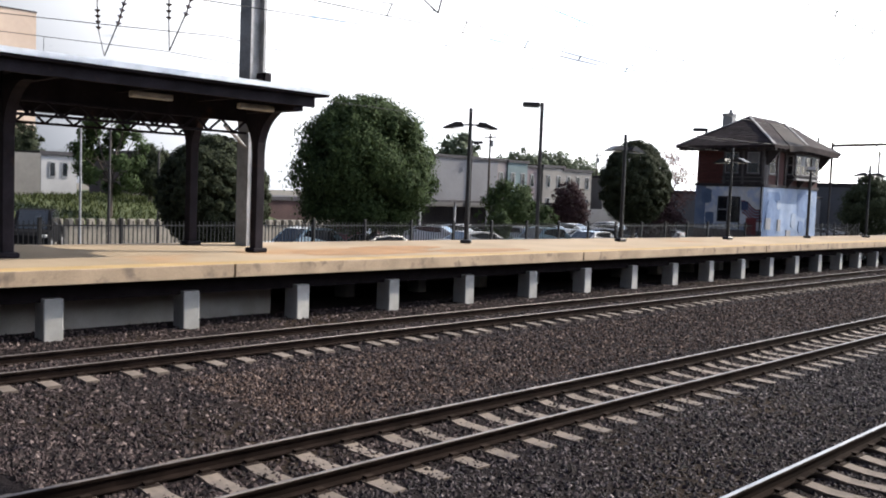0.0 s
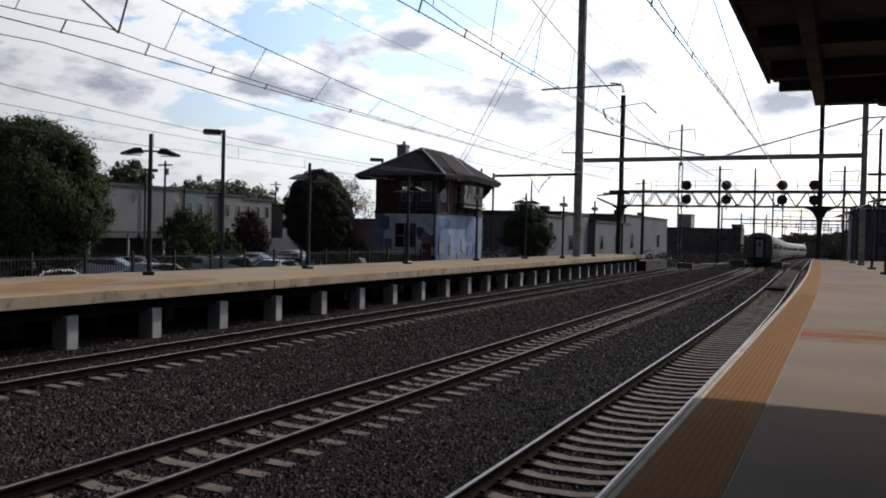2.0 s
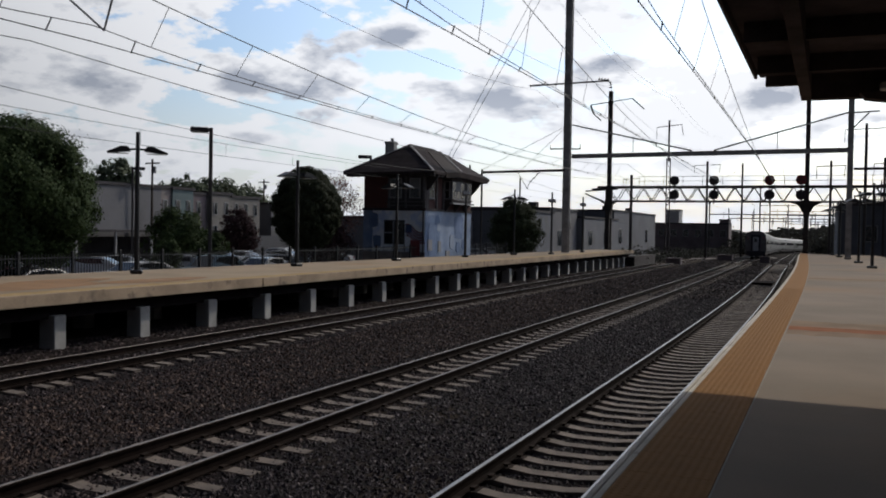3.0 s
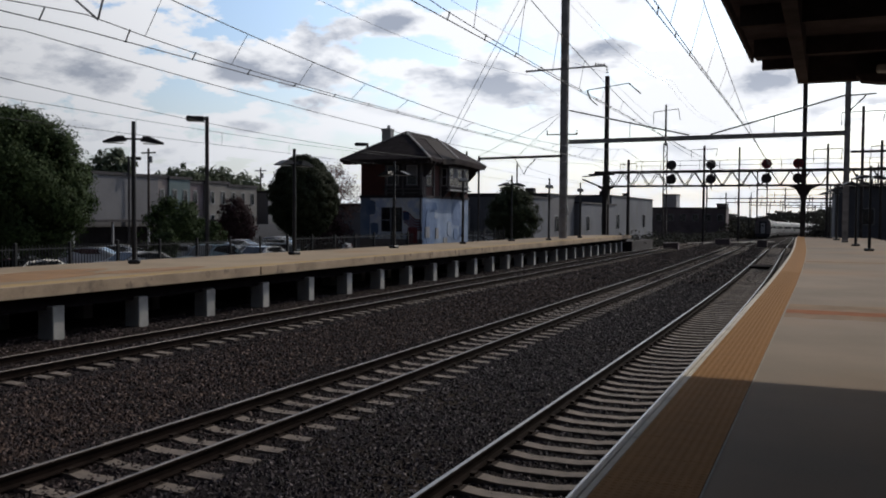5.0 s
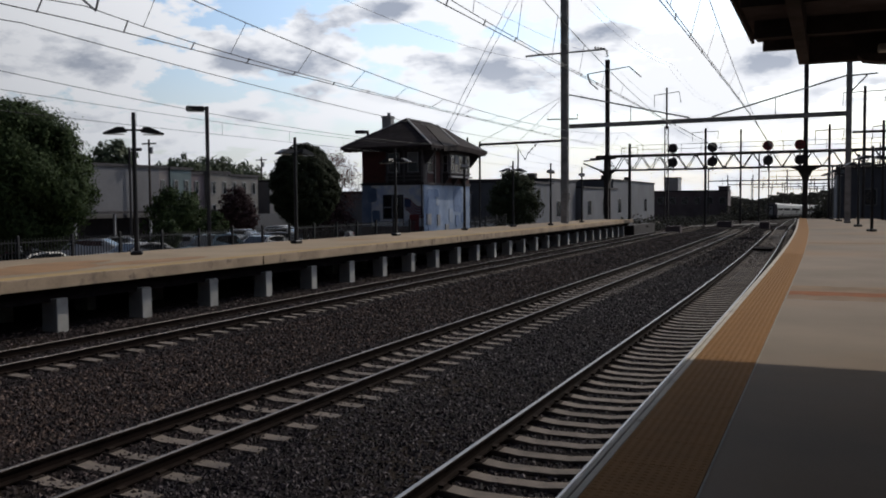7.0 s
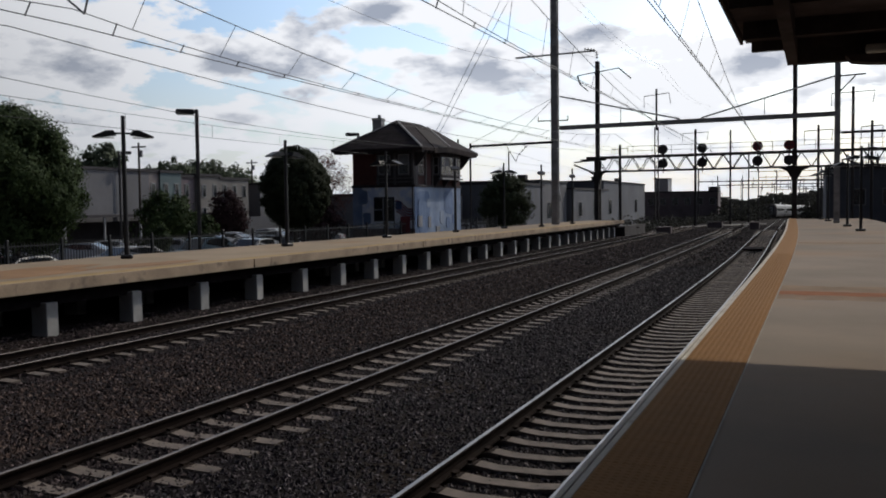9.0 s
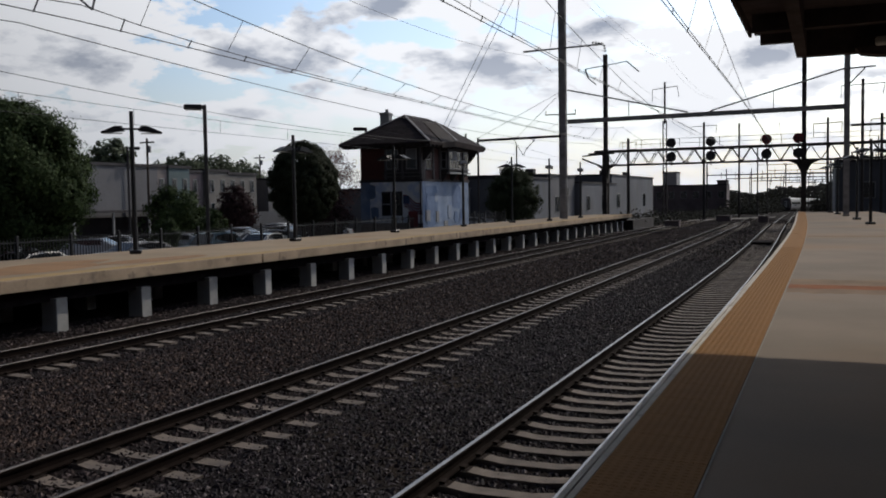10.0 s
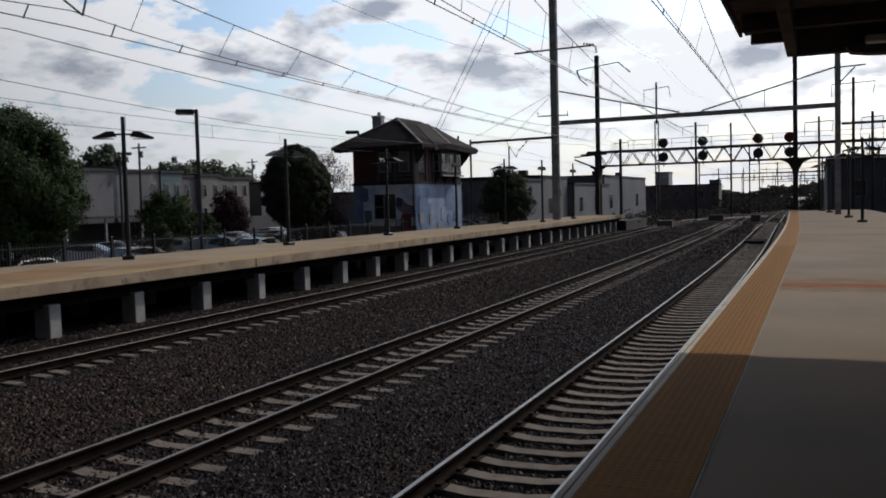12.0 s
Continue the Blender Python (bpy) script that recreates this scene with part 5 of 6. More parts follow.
for k in range(4):
    y = random.uniform(55.4, 61.6)
    z = random.uniform(1.2, 3.6)
    blob("mural_shape", y, y + random.uniform(0.4, 1.0), z, z + random.uniform(0.4, 1.1), random.choice((M_mural2, M_mural3, M_mural2)), "painted mural patch", 12 + k)
# painted flag with stripes on the corner
fg = part("painted_flag", boxes((-26.55, -26.49, TY0 - 0.03, TY0 - 0.013, 1.5, 3.3)), M_wood, tw, "painted striped flag waving from a pole")


def wave(u, v):
    return (-26.45 + 1.35 * u + 0.1 * v, TY0 - 0.03, 3.35 - 0.55 * u - 0.9 * v + 0.12 * math.sin(6.5 * u + 1.2 * v))


for i in range(9):
    bm = bmesh.new()
    for k in range(10):
        bm.faces.new([bm.verts.new(wave(*q)) for q in ((k / 10, i / 9), ((k + 1) / 10, i / 9), ((k + 1) / 10, (i + 1) / 9), (k / 10, (i + 1) / 9))])
    part("stripe", bm, M_mural3 if i % 2 else M_red, fg)
part("canton", boxes((-26.42, -25.95, TY0 - 0.045, TY0 - 0.034, 2.75, 3.3)), M_mural5, fg)
part("painted_door", boxes((-26.06, -25.35, TY0 - 0.035, TY0 - 0.01, 1.2, 2.25)), M_red, tw, "dull red painted door")
part("downpipe", rods(((TX1 - 0.1, TY0 - 0.09, 0.0), (TX1 - 0.1, TY0 - 0.09, MZ), 0.05)), M_wood, tw)
blob("mural_arch", 55.5, 57.2, 1.0, 3.5, M_mural2, "deep blue painted arch", 10)

# ---------------------------------------------------------------- fence behind the platform
fn = thing("fence", "black iron picket fence behind the far platform", "fence")
FX = -25.4
pk = bpy.data.meshes.new("picket")
bm = boxes((-0.012, 0.012, -0.012, 0.012, -0.24, 1.9))
bm.to_mesh(pk)
bm.free()
pk.materials.append(M_black)
for i in range(290):
    o = new("picket", pk)
    o.parent = fn
    o.matrix_basis = pose(FX, 8.0 + 0.14 * i, 0)
bm = bmesh.new()
for i in range(150):
    y = 48.6 + 0.16 * i
    if not 54.5 < y < 63.5:
        box(bm, FX - 0.012, FX + 0.012, y - 0.012, y + 0.012, -0.24, 1.9)
pr = part("picket_run", bm, M_black, fn)
pr["kind"] = "stuff"
for i in range(28):
    y = 8.0 + 2.4 * i
    if not 54.0 < y < 63.4:
        part("post", boxes((FX - 0.05, FX + 0.05, y - 0.05, y + 0.05, -0.24, 2.0), bev=0.01), M_black, fn)
for z in (0.2, 1.0, 1.75):
    part("rail", boxes((FX - 0.02, FX + 0.02, 8, 54.6, z, z + 0.04)), M_black, fn)
# pale low wall and weeds behind it
gw = part("garden_wall", boxes((-46, -45.7, 14, 40, -0.25, 0.72)), M_tile, None)
tagged(gw, "beige block retaining wall behind the car park", "wall", kind="structure")
for i in range(46):
    y = 14.15 + 0.56 * i
    o = part("block", boxes((-45.98, -45.6, y, y + 0.34, 0.72, 1.08), bev=0.03), M_tile, gw)


def grass_patch(n, x0, x1, y0, y1, z, h, label):
    x, y = rng.uniform(x0, x1, n), rng.uniform(y0, y1, n)
    hh = h * rng.uniform(0.5, 1.2, n)
    a = rng.uniform(0, 6.28, n)
    w = 0.05
    v = np.zeros((n, 3, 3))
    z = np.interp(x, [-62, -52, -46.2, -46.1], [2.2, 1.8, 0.8, z]) if x0 < -46 else np.full(n, z)
    v[:, 0] = np.stack([x - w * np.cos(a), y - w * np.sin(a), z], 1)
    v[:, 1] = np.stack([x + w * np.cos(a), y + w * np.sin(a), z], 1)
    v[:, 2] = np.stack([x + rng.uniform(-0.2, 0.2, n), y + rng.uniform(-0.2, 0.2, n), z + hh], 1)
    return tagged(raw("grass", v.reshape(-1, 3).tolist(), np.arange(3 * n).reshape(-1, 3).tolist(), M_grass), label, "grass", kind="stuff")


bank = part("grass_bank", prism(bmesh.new(), [(-72, -0.3), (-46.2, -0.3), (-46.2, 0.8), (-52, 1.8), (-62, 2.2), (-72, 2.3)], 5, 34), M_turf)
tagged(bank, "grassy bank above the block wall", "bank", kind="structure")
grass_patch(9000, -60, -46.3, 6, 33.5, 0.9, 0.3, "tall sunlit weeds on the bank")
grass_patch(2500, -27.2, -25.7, 20, 45, -0.24, 0.9, "weeds along the fence")


# ---------------------------------------------------------------- trees
def leaf_cloud(n, centers, size, mat_, name, parent, label="", rough=1.0, heart=None):
    """Leaves scattered through overlapping uneven clumps (centre, radii), turned mostly outward from the heart of the crown."""
    cs = np.array([c[:3] for c in centers]); rs = np.array([c[3:6] for c in centers])
    w = np.prod(rs, 1) ** (2 / 3)
    k = rng.choice(len(cs), n, p=w / w.sum())
    d = rng.normal(size=(n, 3)); d /= np.linalg.norm(d, axis=1)[:, None]
    rad = rng.uniform(0.25, 1, n) ** 0.4 * (1 + 0.2 * rough * rng.normal(size=n))
    bump = 1 + rough * (0.16 * np.sin(d[:, 0] * 7 + k) * np.sin(d[:, 1] * 6 + 2 * k) + 0.12 * np.sin(d[:, 2] * 9 + k * 1.7))
    p = cs[k] + d * rs[k] * (rad * bump)[:, None]
    s = size * rng.uniform(0.6, 1.3, n)
    out = rng.normal(size=(n, 3))
    if heart is not None:
        o = p - np.array(heart); o /= np.linalg.norm(o, axis=1)[:, None] + 1e-6
        out = 0.9 * o + 0.7 * d + 0.45 * out
    out /= np.linalg.norm(out, axis=1)[:, None]
    u = np.cross(out, rng.normal(size=(n, 3))); u /= np.linalg.norm(u, axis=1)[:, None]
    t = np.cross(out, u)
    v = np.stack([p - u * s[:, None], p + t * s[:, None] * 0.55, p + u * s[:, None], p - t * s[:, None] * 0.55], 1)
    ob = raw(name, v.reshape(-1, 3).tolist(), (np.arange(4)[None] + 4 * np.arange(n)[:, None]).tolist(), mat_, parent)
    if label:
        ob["label"] = label
    return ob


def girth(h, shape):
    """Relative half width of a crown at the height h (0 foot, 1 top)."""
    if shape == "egg":
        return max(0.0, math.sin(math.pi * h ** 0.92)) ** 0.55
    if shape == "dome":
        return math.sqrt(max(0.0, 1 - ((h - 0.36) / 0.64) ** 2)) if h > 0.36 else 0.62 + 0.38 * math.sin(h / 0.36 * math.pi / 2)
    return math.sqrt(max(0.0, 1 - (2 * h - 1) ** 2))


def tree(label, x, y, z0, top, width, m, leaves=9000, size=0.16, clumps=22, low=0.22, seed=1, shape="ball", name="tree", airy=0.0, cx=None, cy=None):
    """Trunk, limbs and a crown of leaf clumps; cx, cy set the crown's middle off the trunk."""
    rs = random.Random(seed)
    t = thing(name, label, "tree")
    cx, cy = x if cx is None else cx, y if cy is None else cy
    h, r = top - z0, width / 2
    zb = z0 + h * low
    hc = top - zb
    bm = bmesh.new()
    fork = z0 + h * max(0.3, low + 0.08)
    rod(bm, (x, y, z0), (x, y, fork), 0.035 * width ** 0.7 + 0.06, 0.03 * width ** 0.7 + 0.03, 10)
    rod(bm, (x, y, fork), (cx, cy, zb + hc * 0.8), 0.03 * width ** 0.7 + 0.03, 0.03, 8)
    cl = []
    small = shape == "egg"
    for i in range(clumps):
        a, f = rs.uniform(0, 6.283), (i + rs.uniform(0.2, 0.8)) / clumps
        g = girth(f, shape)
        q = rs.uniform(0.86, 0.9) if small else rs.uniform(0.62, 0.86)
        c = rs.uniform(0.09, 0.14) if small else rs.uniform(0.15, 0.27)
        px, py, pz = cx + r * g * q * math.cos(a), cy + r * g * q * math.sin(a), zb + hc * (0.5 + (f - 0.5) * (0.94 if small else 0.88))
        cl.append((px, py, pz, r * c, r * c, r * c * 0.85))
        if i % max(1, clumps // 12) == 0:
            rod(bm, (x + (cx - x) * 0.4, y + (cy - y) * 0.4, z0 + h * rs.uniform(0.25, 0.5)), (px, py, pz), 0.03 + 0.006 * width, 0.015, 6)
    if not airy:
        for f in (0.2, 0.38, 0.56, 0.74):
            g = girth(f, shape) * (0.93 if small else 0.7)
            cl.append((cx, cy, zb + hc * f, r * g, r * g, hc * 0.2))
    if not small:
        for i in range(clumps // 2):
            a, f = rs.uniform(0, 6.283), rs.uniform(0.35, 1.0)
            g = girth(min(f, 0.98), shape)
            c = rs.uniform(0.04, 0.09)
            cl.append((cx + r * g * rs.uniform(0.85, 1.0) * math.cos(a), cy + r * g * rs.uniform(0.85, 1.0) * math.sin(a), zb + hc * f * rs.uniform(0.96, 1.03), r * c, r * c, r * c * 1.3))
    part("trunk", bm, M_bark, t, "tapered trunk with limbs")
    leaf_cloud(leaves, cl, size, m, "crown", t, "", 0.25 if small else 0.9, (cx, cy, zb + hc * 0.45))
    return t


tree("large leafy green street tree beside the car park", -30.9, 27.7, -0.24, 7.35, 6.9, M_leaf, 150000, 0.08, 150, 0.2, 3, "dome", cx=-31.3, cy=27.4)
tree("dense egg-shaped clipped dark tree near the fence", -27.7, 44.4, -0.24, 6.5, 4.25, M_leaf2, 110000, 0.06, 300, 0.28, 5, "egg")
tree("dense dark clipped tree behind the canopy columns", -27.75, 17.35, -0.24, 4.85, 4.15, M_leaf2, 100000, 0.06, 300, 0.2, 6, "egg")
tree("airy green tree on the grassy bank", -47.5, 22.9, 0.95, 7.0, 4.6, M_leaf, 9000, 0.11, 30, 0.2, 7, "ball", airy=1)
tree("dark tree at the edge of the bank", -66, 25.2, 2.15, 7.0, 3.4, M_leaf2, 12000, 0.1, 26, 0.15, 17, "dome")
tree("dark tree at the edge of the bank", -52.5, 27.9, 1.8, 5.6, 3.2, M_leaf2, 9000, 0.1, 22, 0.1, 18, "dome")
tree("reddish small tree beside the tower", -30.4, 52.0, -0.24, 6.5, 4.4, M_leaf3, 5200, 0.06, 90, 0.3, 9, "ball", airy=1)
tree("dark shrub tree below the reddish tree", -30.6, 51.4, -0.24, 4.3, 4.2, M_leaf5, 12000, 0.09, 40, 0.15, 19, "dome")
tree("bushy green tree past the tower", -29.9, 88.5, -0.24, 6.3, 6.0, M_leaf6, 26000, 0.11, 60, 0.1, 10, "dome")
tree("green shrub in front of the row houses", -40, 48.3, -0.24, 4.2, 5.0, M_leaf, 12000, 0.11, 34, 0.02, 11, "dome")
tree("pale green sapling behind the fence", -33.5, 43.6, -0.24, 2.7, 2.2, M_leaf, 3500, 0.09, 20, 0.05, 31, "dome")
tree("pale green sapling behind the fence", -33.0, 39.0, -0.24, 2.3, 1.8, M_leaf, 2600, 0.09, 20, 0.05, 32, "dome")
tree("dark reddish shrub in front of the row houses", -52, 71, -0.24, 4.7, 4.4, M_leaf5, 8000, 0.13, 30, 0.02, 12, "dome")
for i, (x, y, top, w) in enumerate([(-75, 79.5, 10.6, 7), (-92, 112, 10.4, 11), (-92, 119, 11.0, 12), (-92, 127, 9.8, 12), (-110, 120, 9, 14)]):
    tree("hazy tree behind the row houses", x, y, -0.3, top, w, M_leaf4, 6000, 0.3, 22, 0.25, 20 + i)
n = 26000
wx = rng.uniform(-130, 110, n)
wy = rng.uniform(570, 640, n)
top = 6.6 + 2.4 * np.sin(wx * 0.06 + 1.5) + 1.2 * np.sin(wx * 0.21 + 1) + 0.6 * np.sin(wx * 1.1)
wz = -5.5 + (top + 5) * rng.uniform(0, 1, n) ** 0.7
sz = rng.uniform(0.5, 1.2, n)
u = rng.normal(size=(n, 3)); u /= np.linalg.norm(u, axis=1)[:, None]
t_ = np.cross(u, rng.normal(size=(n, 3))); t_ /= np.linalg.norm(t_, axis=1)[:, None]
pc = np.stack([wx, wy, wz], 1)
v = np.stack([pc - u * sz[:, None], pc + t_ * sz[:, None] * 0.7, pc + u * sz[:, None], pc - t_ * sz[:, None] * 0.7], 1)
woods = raw("woods", v.reshape(-1, 3).tolist(), (np.arange(4)[None] + 4 * np.arange(n)[:, None]).tolist(), M_wood2)
brush = leaf_cloud(15000, [(-21 + 2.6 * (i % 3) + right_turn(226 + 8 * i) - 0.02 * (8 * i) + random.uniform(-1, 1), 226 + 8 * i, 0.9 - drop(226 + 8 * i), 3.0, 5, 1.7 + random.uniform(0, 1.6)) for i in range(26)], 0.4, M_wood2, "brush", None)
tagged(brush, "dark brush beside the line at the factory", "brush", kind="stuff")
tagged(woods, "dark distant woods where the line curves away", "woods", kind="stuff")


# ---------------------------------------------------------------- buildings
def house(label, x0, x1, y0, y1, h, m, wins=(), name="row_house", roof_m=None, face="x", z0=-0.3):
    """Walls, flat roof with parapet and recessed windows on the sides that are seen."""
    t = thing(name, label, "building")
    part("wall", boxes((x0, x1, y0, y1, z0 - drop(y1), h)), m, t)
    part("roof", boxes((x0 - 0.15, x1 + 0.15, y0 - 0.15, y1 + 0.15, h, h + 0.25)), roof_m or M_wood, t)
    for side, u, z, w, hh in wins:
        if side == "x":
            fr = part("window", boxes((x1 - 0.02, x1 + 0.06, u - w / 2, u + w / 2, z, z + hh)), M_trim, t)
            part("pane", boxes((x1 + 0.05, x1 + 0.075, u - w / 2 + 0.08, u + w / 2 - 0.08, z + 0.08, z + hh - 0.08)), M_glassdk, fr)
        else:
            fr = part("window", boxes((u - w / 2, u + w / 2, y0 - 0.06, y0 + 0.02, z, z + hh)), M_trim, t)
            part("pane", boxes((u - w / 2 + 0.08, u + w / 2 - 0.08, y0 - 0.075, y0 - 0.05, z + 0.08, z + hh - 0.08)), M_glassdk, fr)
    return t


house("large blank grey stucco end house", -72, -57.9, 57.5, 67.3, 6.45, M_house)
# The carport's shade is put into this wall's near-black colour.
plinth = part("garden_wall", boxes((-58.0, -57.6, 50, 100, -0.3, 1.9)), M_nearblack)
tagged(plinth, "low wall below the row houses, carport shade in its colour", "wall", kind="structure")
cp = thing("carport", "low dark carport with white posts below the grey house", "carport")
part("roof", boxes((-57.55, -53.2, 52, 70, 2.35, 2.55)), M_wood, cp)
for y in (52.6, 56.8, 61.0, 65.2, 69.4):
    part("post", boxes((-53.6, -53.45, y - 0.08, y + 0.08, -0.24, 2.35)), M_trim, cp, "white painted post")
yr = 67.5
for m, hgt, w_, lab in [(M_pink, 6.5, 1.7, "narrow faded pink row house"), (M_teal, 6.45, 3.1, "faded teal row house"), (M_brickdk, 6.1, 2.7, "dark row house with a porch"), (M_house2, 6.25, 3.6, "beige two-storey row house"), (M_house2, 6.0, 5.2, "beige two-storey row house")]:
    ws = []
    k = max(1, int(w_ / 1.5))
    for q in range(k):
        for zz in (1.7, 4.1):
            ws.append(("x", yr + w_ * (q + 0.5) / k, zz, 0.62, 1.35))
    house(lab, -70, -58.4 + random.uniform(-0.5, 0.3), yr, yr + w_ - 0.04, hgt, m, ws)
    yr += w_
house("plain grey house block", -66, -58, 85.6, 92, 5.5, M_house)
wl_ = part("garden_wall", boxes((-56.5, -56.2, 80, 112, -0.3, 2.0)), M_ware)
tagged(wl_, "pale low wall along the car park", "wall", kind="structure")
house("small white house on the bank", -61.5, -58, 23.3, 25.6, 4.6, M_white2, [("x", 24.0, 3.2, 0.45, 1.0), ("x", 24.8, 3.2, 0.45, 1.0)], z0=1.0)
house("dark brick house on the bank", -66, -59, 30.0, 34.5, 5.0, M_brickdk, [("x", 31.6, 3.0, 0.8, 1.2), ("x", 33.4, 3.0, 0.8, 1.2)], z0=1.0)
pn = thing("sign_panel", "large pale blank panel on the bank", "panel")
part("board", boxes((-57, -56.8, 20.4, 22.8, 1.7, 4.65)), M_house2, pn)
house("tall tan apartment tower far behind", -230, -205, 58, 80, 39.4, M_tan, name="apartment_tower")
house("low red-brown brick garage beyond the car park", -60, -51, 31.0, 46, 2.2, M_brown, name="garage")
# warehouses along the line
house("long off-white warehouse beside the line", -46, -33, 98, 113, 5.3, M_ware, [("x", 104, 1.0, 2.0, 2.2)], "warehouse")
house("pale grey workshop beside the line", -46, -33.6, 113.3, 127, 5.9, M_house, [("x", 118, 1.0, 2.0, 2.2), ("x", 123, 3.2, 1.2, 1.2)], "warehouse")
house("off-white brick workshop beside the line", -46, -32.6, 127.3, 150, 5.0, M_ware, [("x", 131, 1.0, 2.0, 2.2), ("x", 141, 1.0, 2.6, 2.6)], "warehouse")
w2 = house("off-white warehouse with stepped parapet", -44, -33.5, 151, 190, 6.6, M_ware, [("x", 156, 1.0, 2.4, 2.6), ("x", 180, 1.0, 2.4, 2.6)], "warehouse")
house("dull white stair block behind the factory", -39.8, -36.2, 240, 246, 9.0, M_white3, [], "warehouse")
house("low grey building past the tower", -52, -38, 80, 97, 4.0, M_house, [], "warehouse")
for x, y, zb in ((-38, 120, 6.15), (-36, 132, 5.25), (-37, 160, 6.85), (-36, 175, 6.85)):
    v = thing("roof_vent", "small dark roof vent", "vent", group="roof vents")
    part("box", boxes((x - 0.6, x + 0.6, y - 0.6, y + 0.6, zb, zb + 0.9), bev=0.05), M_wood, v)
house("dark brick factory block by the curve", -52, -22.7, 230, 237, 5.4, M_brickdk, [("y", -48 + 3 * i, 2.2, 1.5, 1.8) for i in range(9)], "factory")
house("dark brick roof house of the factory", -25.0, -22.75, 230.5, 236, 6.4, M_brickdk, [], "factory")
house("dark long building behind the near platform", 0.8, 40, 106, 170, 6.3, M_slateblue, [("y", 4 + 3 * i, 2.4, 1.4, 1.8) for i in range(8)], "warehouse")
# Out of view; added so that less sky light reaches the near deck.
back = house("unseen dark house added to close off sky beside the near platform", 9, 22, -20, 60, 6.5, M_brickdk, [("y", 12, 2, 1.4, 2)], "unseen_house")
for k, (x, y, a) in enumerate([(-57.0, 65.0, 3), (-66, 95.7, 2), (-75, 125, 2)]):
    u = thing("utility_pole", "wooden utility pole with cross arm", "utility pole", group="utility poles")
    part("pole", rods(((x, y, -0.3), (x, y, 9.0), 0.13, 0.09)), M_bark, u)
    part("cross_arm", boxes((x - 0.8, x + 0.8, y - 0.05, y + 0.05, 8.55, 8.68)), M_bark, u)
    part("transformer", rods(((x + 0.25, y, 7.7), (x + 0.25, y, 8.3), 0.16), n=10), M_galv, u)
for x, y, w, h in ((-14.9, 96, 1.5, 0.55), (-12.0, 118, 1.8, 0.55), (-6.9, 112, 1.1, 0.6)):
    b = thing("line_side_box", "dark low equipment box beside the track", "equipment box", pose(x, y, -0.3), "line-side boxes")
    part("body", boxes((-w / 2, w / 2, -0.5, 0.5, 0, h + 0.1), bev=0.04), M_brickdk, b)
    part("lid", boxes((-w / 2 - 0.05, w / 2 + 0.05, -0.55, 0.55, h + 0.1, h + 0.18), bev=0.02), M_brickdk, b)
house("low dark shed far along the line", 12, 24, 300, 312, 3.0, M_brickdk, [], "shed")
scrub = leaf_cloud(7000, [(-18.6 - 0.02 * (y_ - 90) + random.uniform(-0.6, 0.6), y_, 0.4 - drop(y_), 1.3, 2.4, 0.7 + random.uniform(0, 0.5)) for y_ in range(88, 230, 4)], 0.16, M_wood2, "brush", None)
hedge = leaf_cloud(9000, [(-1.5 + 1.5 * i + random.uniform(-0.5, 0.5), 178 + 3.5 * (i % 4), 0.8, 2.0, 3.0, 1.8 + random.uniform(0, 1.2)) for i in range(12)], 0.3, M_wood2, "brush", None)
tagged(hedge, "dark brush inside the curve of the line", "brush", kind="stuff")
tagged(scrub, "low dark scrub along the line past the platform", "brush", kind="stuff")
for k in range(22):
    y = 125 + 9 * k
    x = random.choice((6.5, 9.0, 11.5, 14.0)) + random.uniform(-1, 1) - 0.02 * (y - 100)
    plain_pole(x, y, random.uniform(7.5, 12.5), 0.11, random.choice((0, 0.9, 1.5, 2.0)))
for k in range(12):
    y = 215 + 13 * k
    x = random.choice((-18.2, -12.2, -0.4, 2.2)) - 0.026 * (y - 37) + right_turn(y)
    plain_pole(x, y, random.uniform(5.0, 9.5), 0.1, random.choice((0, 0.8, 1.4)))
bm = bmesh.new()
for k in range(8):
    y = 124 + 6 * k
    bar(bm, (-21.5 + 1.55 * k, y, -0.12 - drop(y)), (-21.5 + 1.55 * (k + 1), y + 6, -0.12 - drop(y + 6)), 1.1, 0.14)
path = part("pavement_strip", bm, M_conc)
tagged(path, "pale concrete strip slanting towards the tracks", "pavement", kind="structure")
cross = part("track_crossing", boxes((-4.0 + bend(62), -2.75 + bend(62), 60.5, 63.5, -0.2, -0.04)), M_dim)
tagged(cross, "dark rubber panel between the near rails", "panel")


for x, y, top, m in ((-44, 19.7, 5.9, M_galv), (-44, 21.2, 5.9, M_bronze), (-44, 23.9, 5.0, M_bronze)):
    q = thing("metal_pole", "thin plain metal pole at the edge of the car park", "pole", pose(x, y, -0.24), "thin poles")
    part("shaft", rods(((0, 0, 0), (0, 0, top), 0.07, 0.05), n=8), m, q)
    part("base_plate", rods(((0, 0, 0), (0, 0, 0.05), 0.16), n=10), M_galv, q)


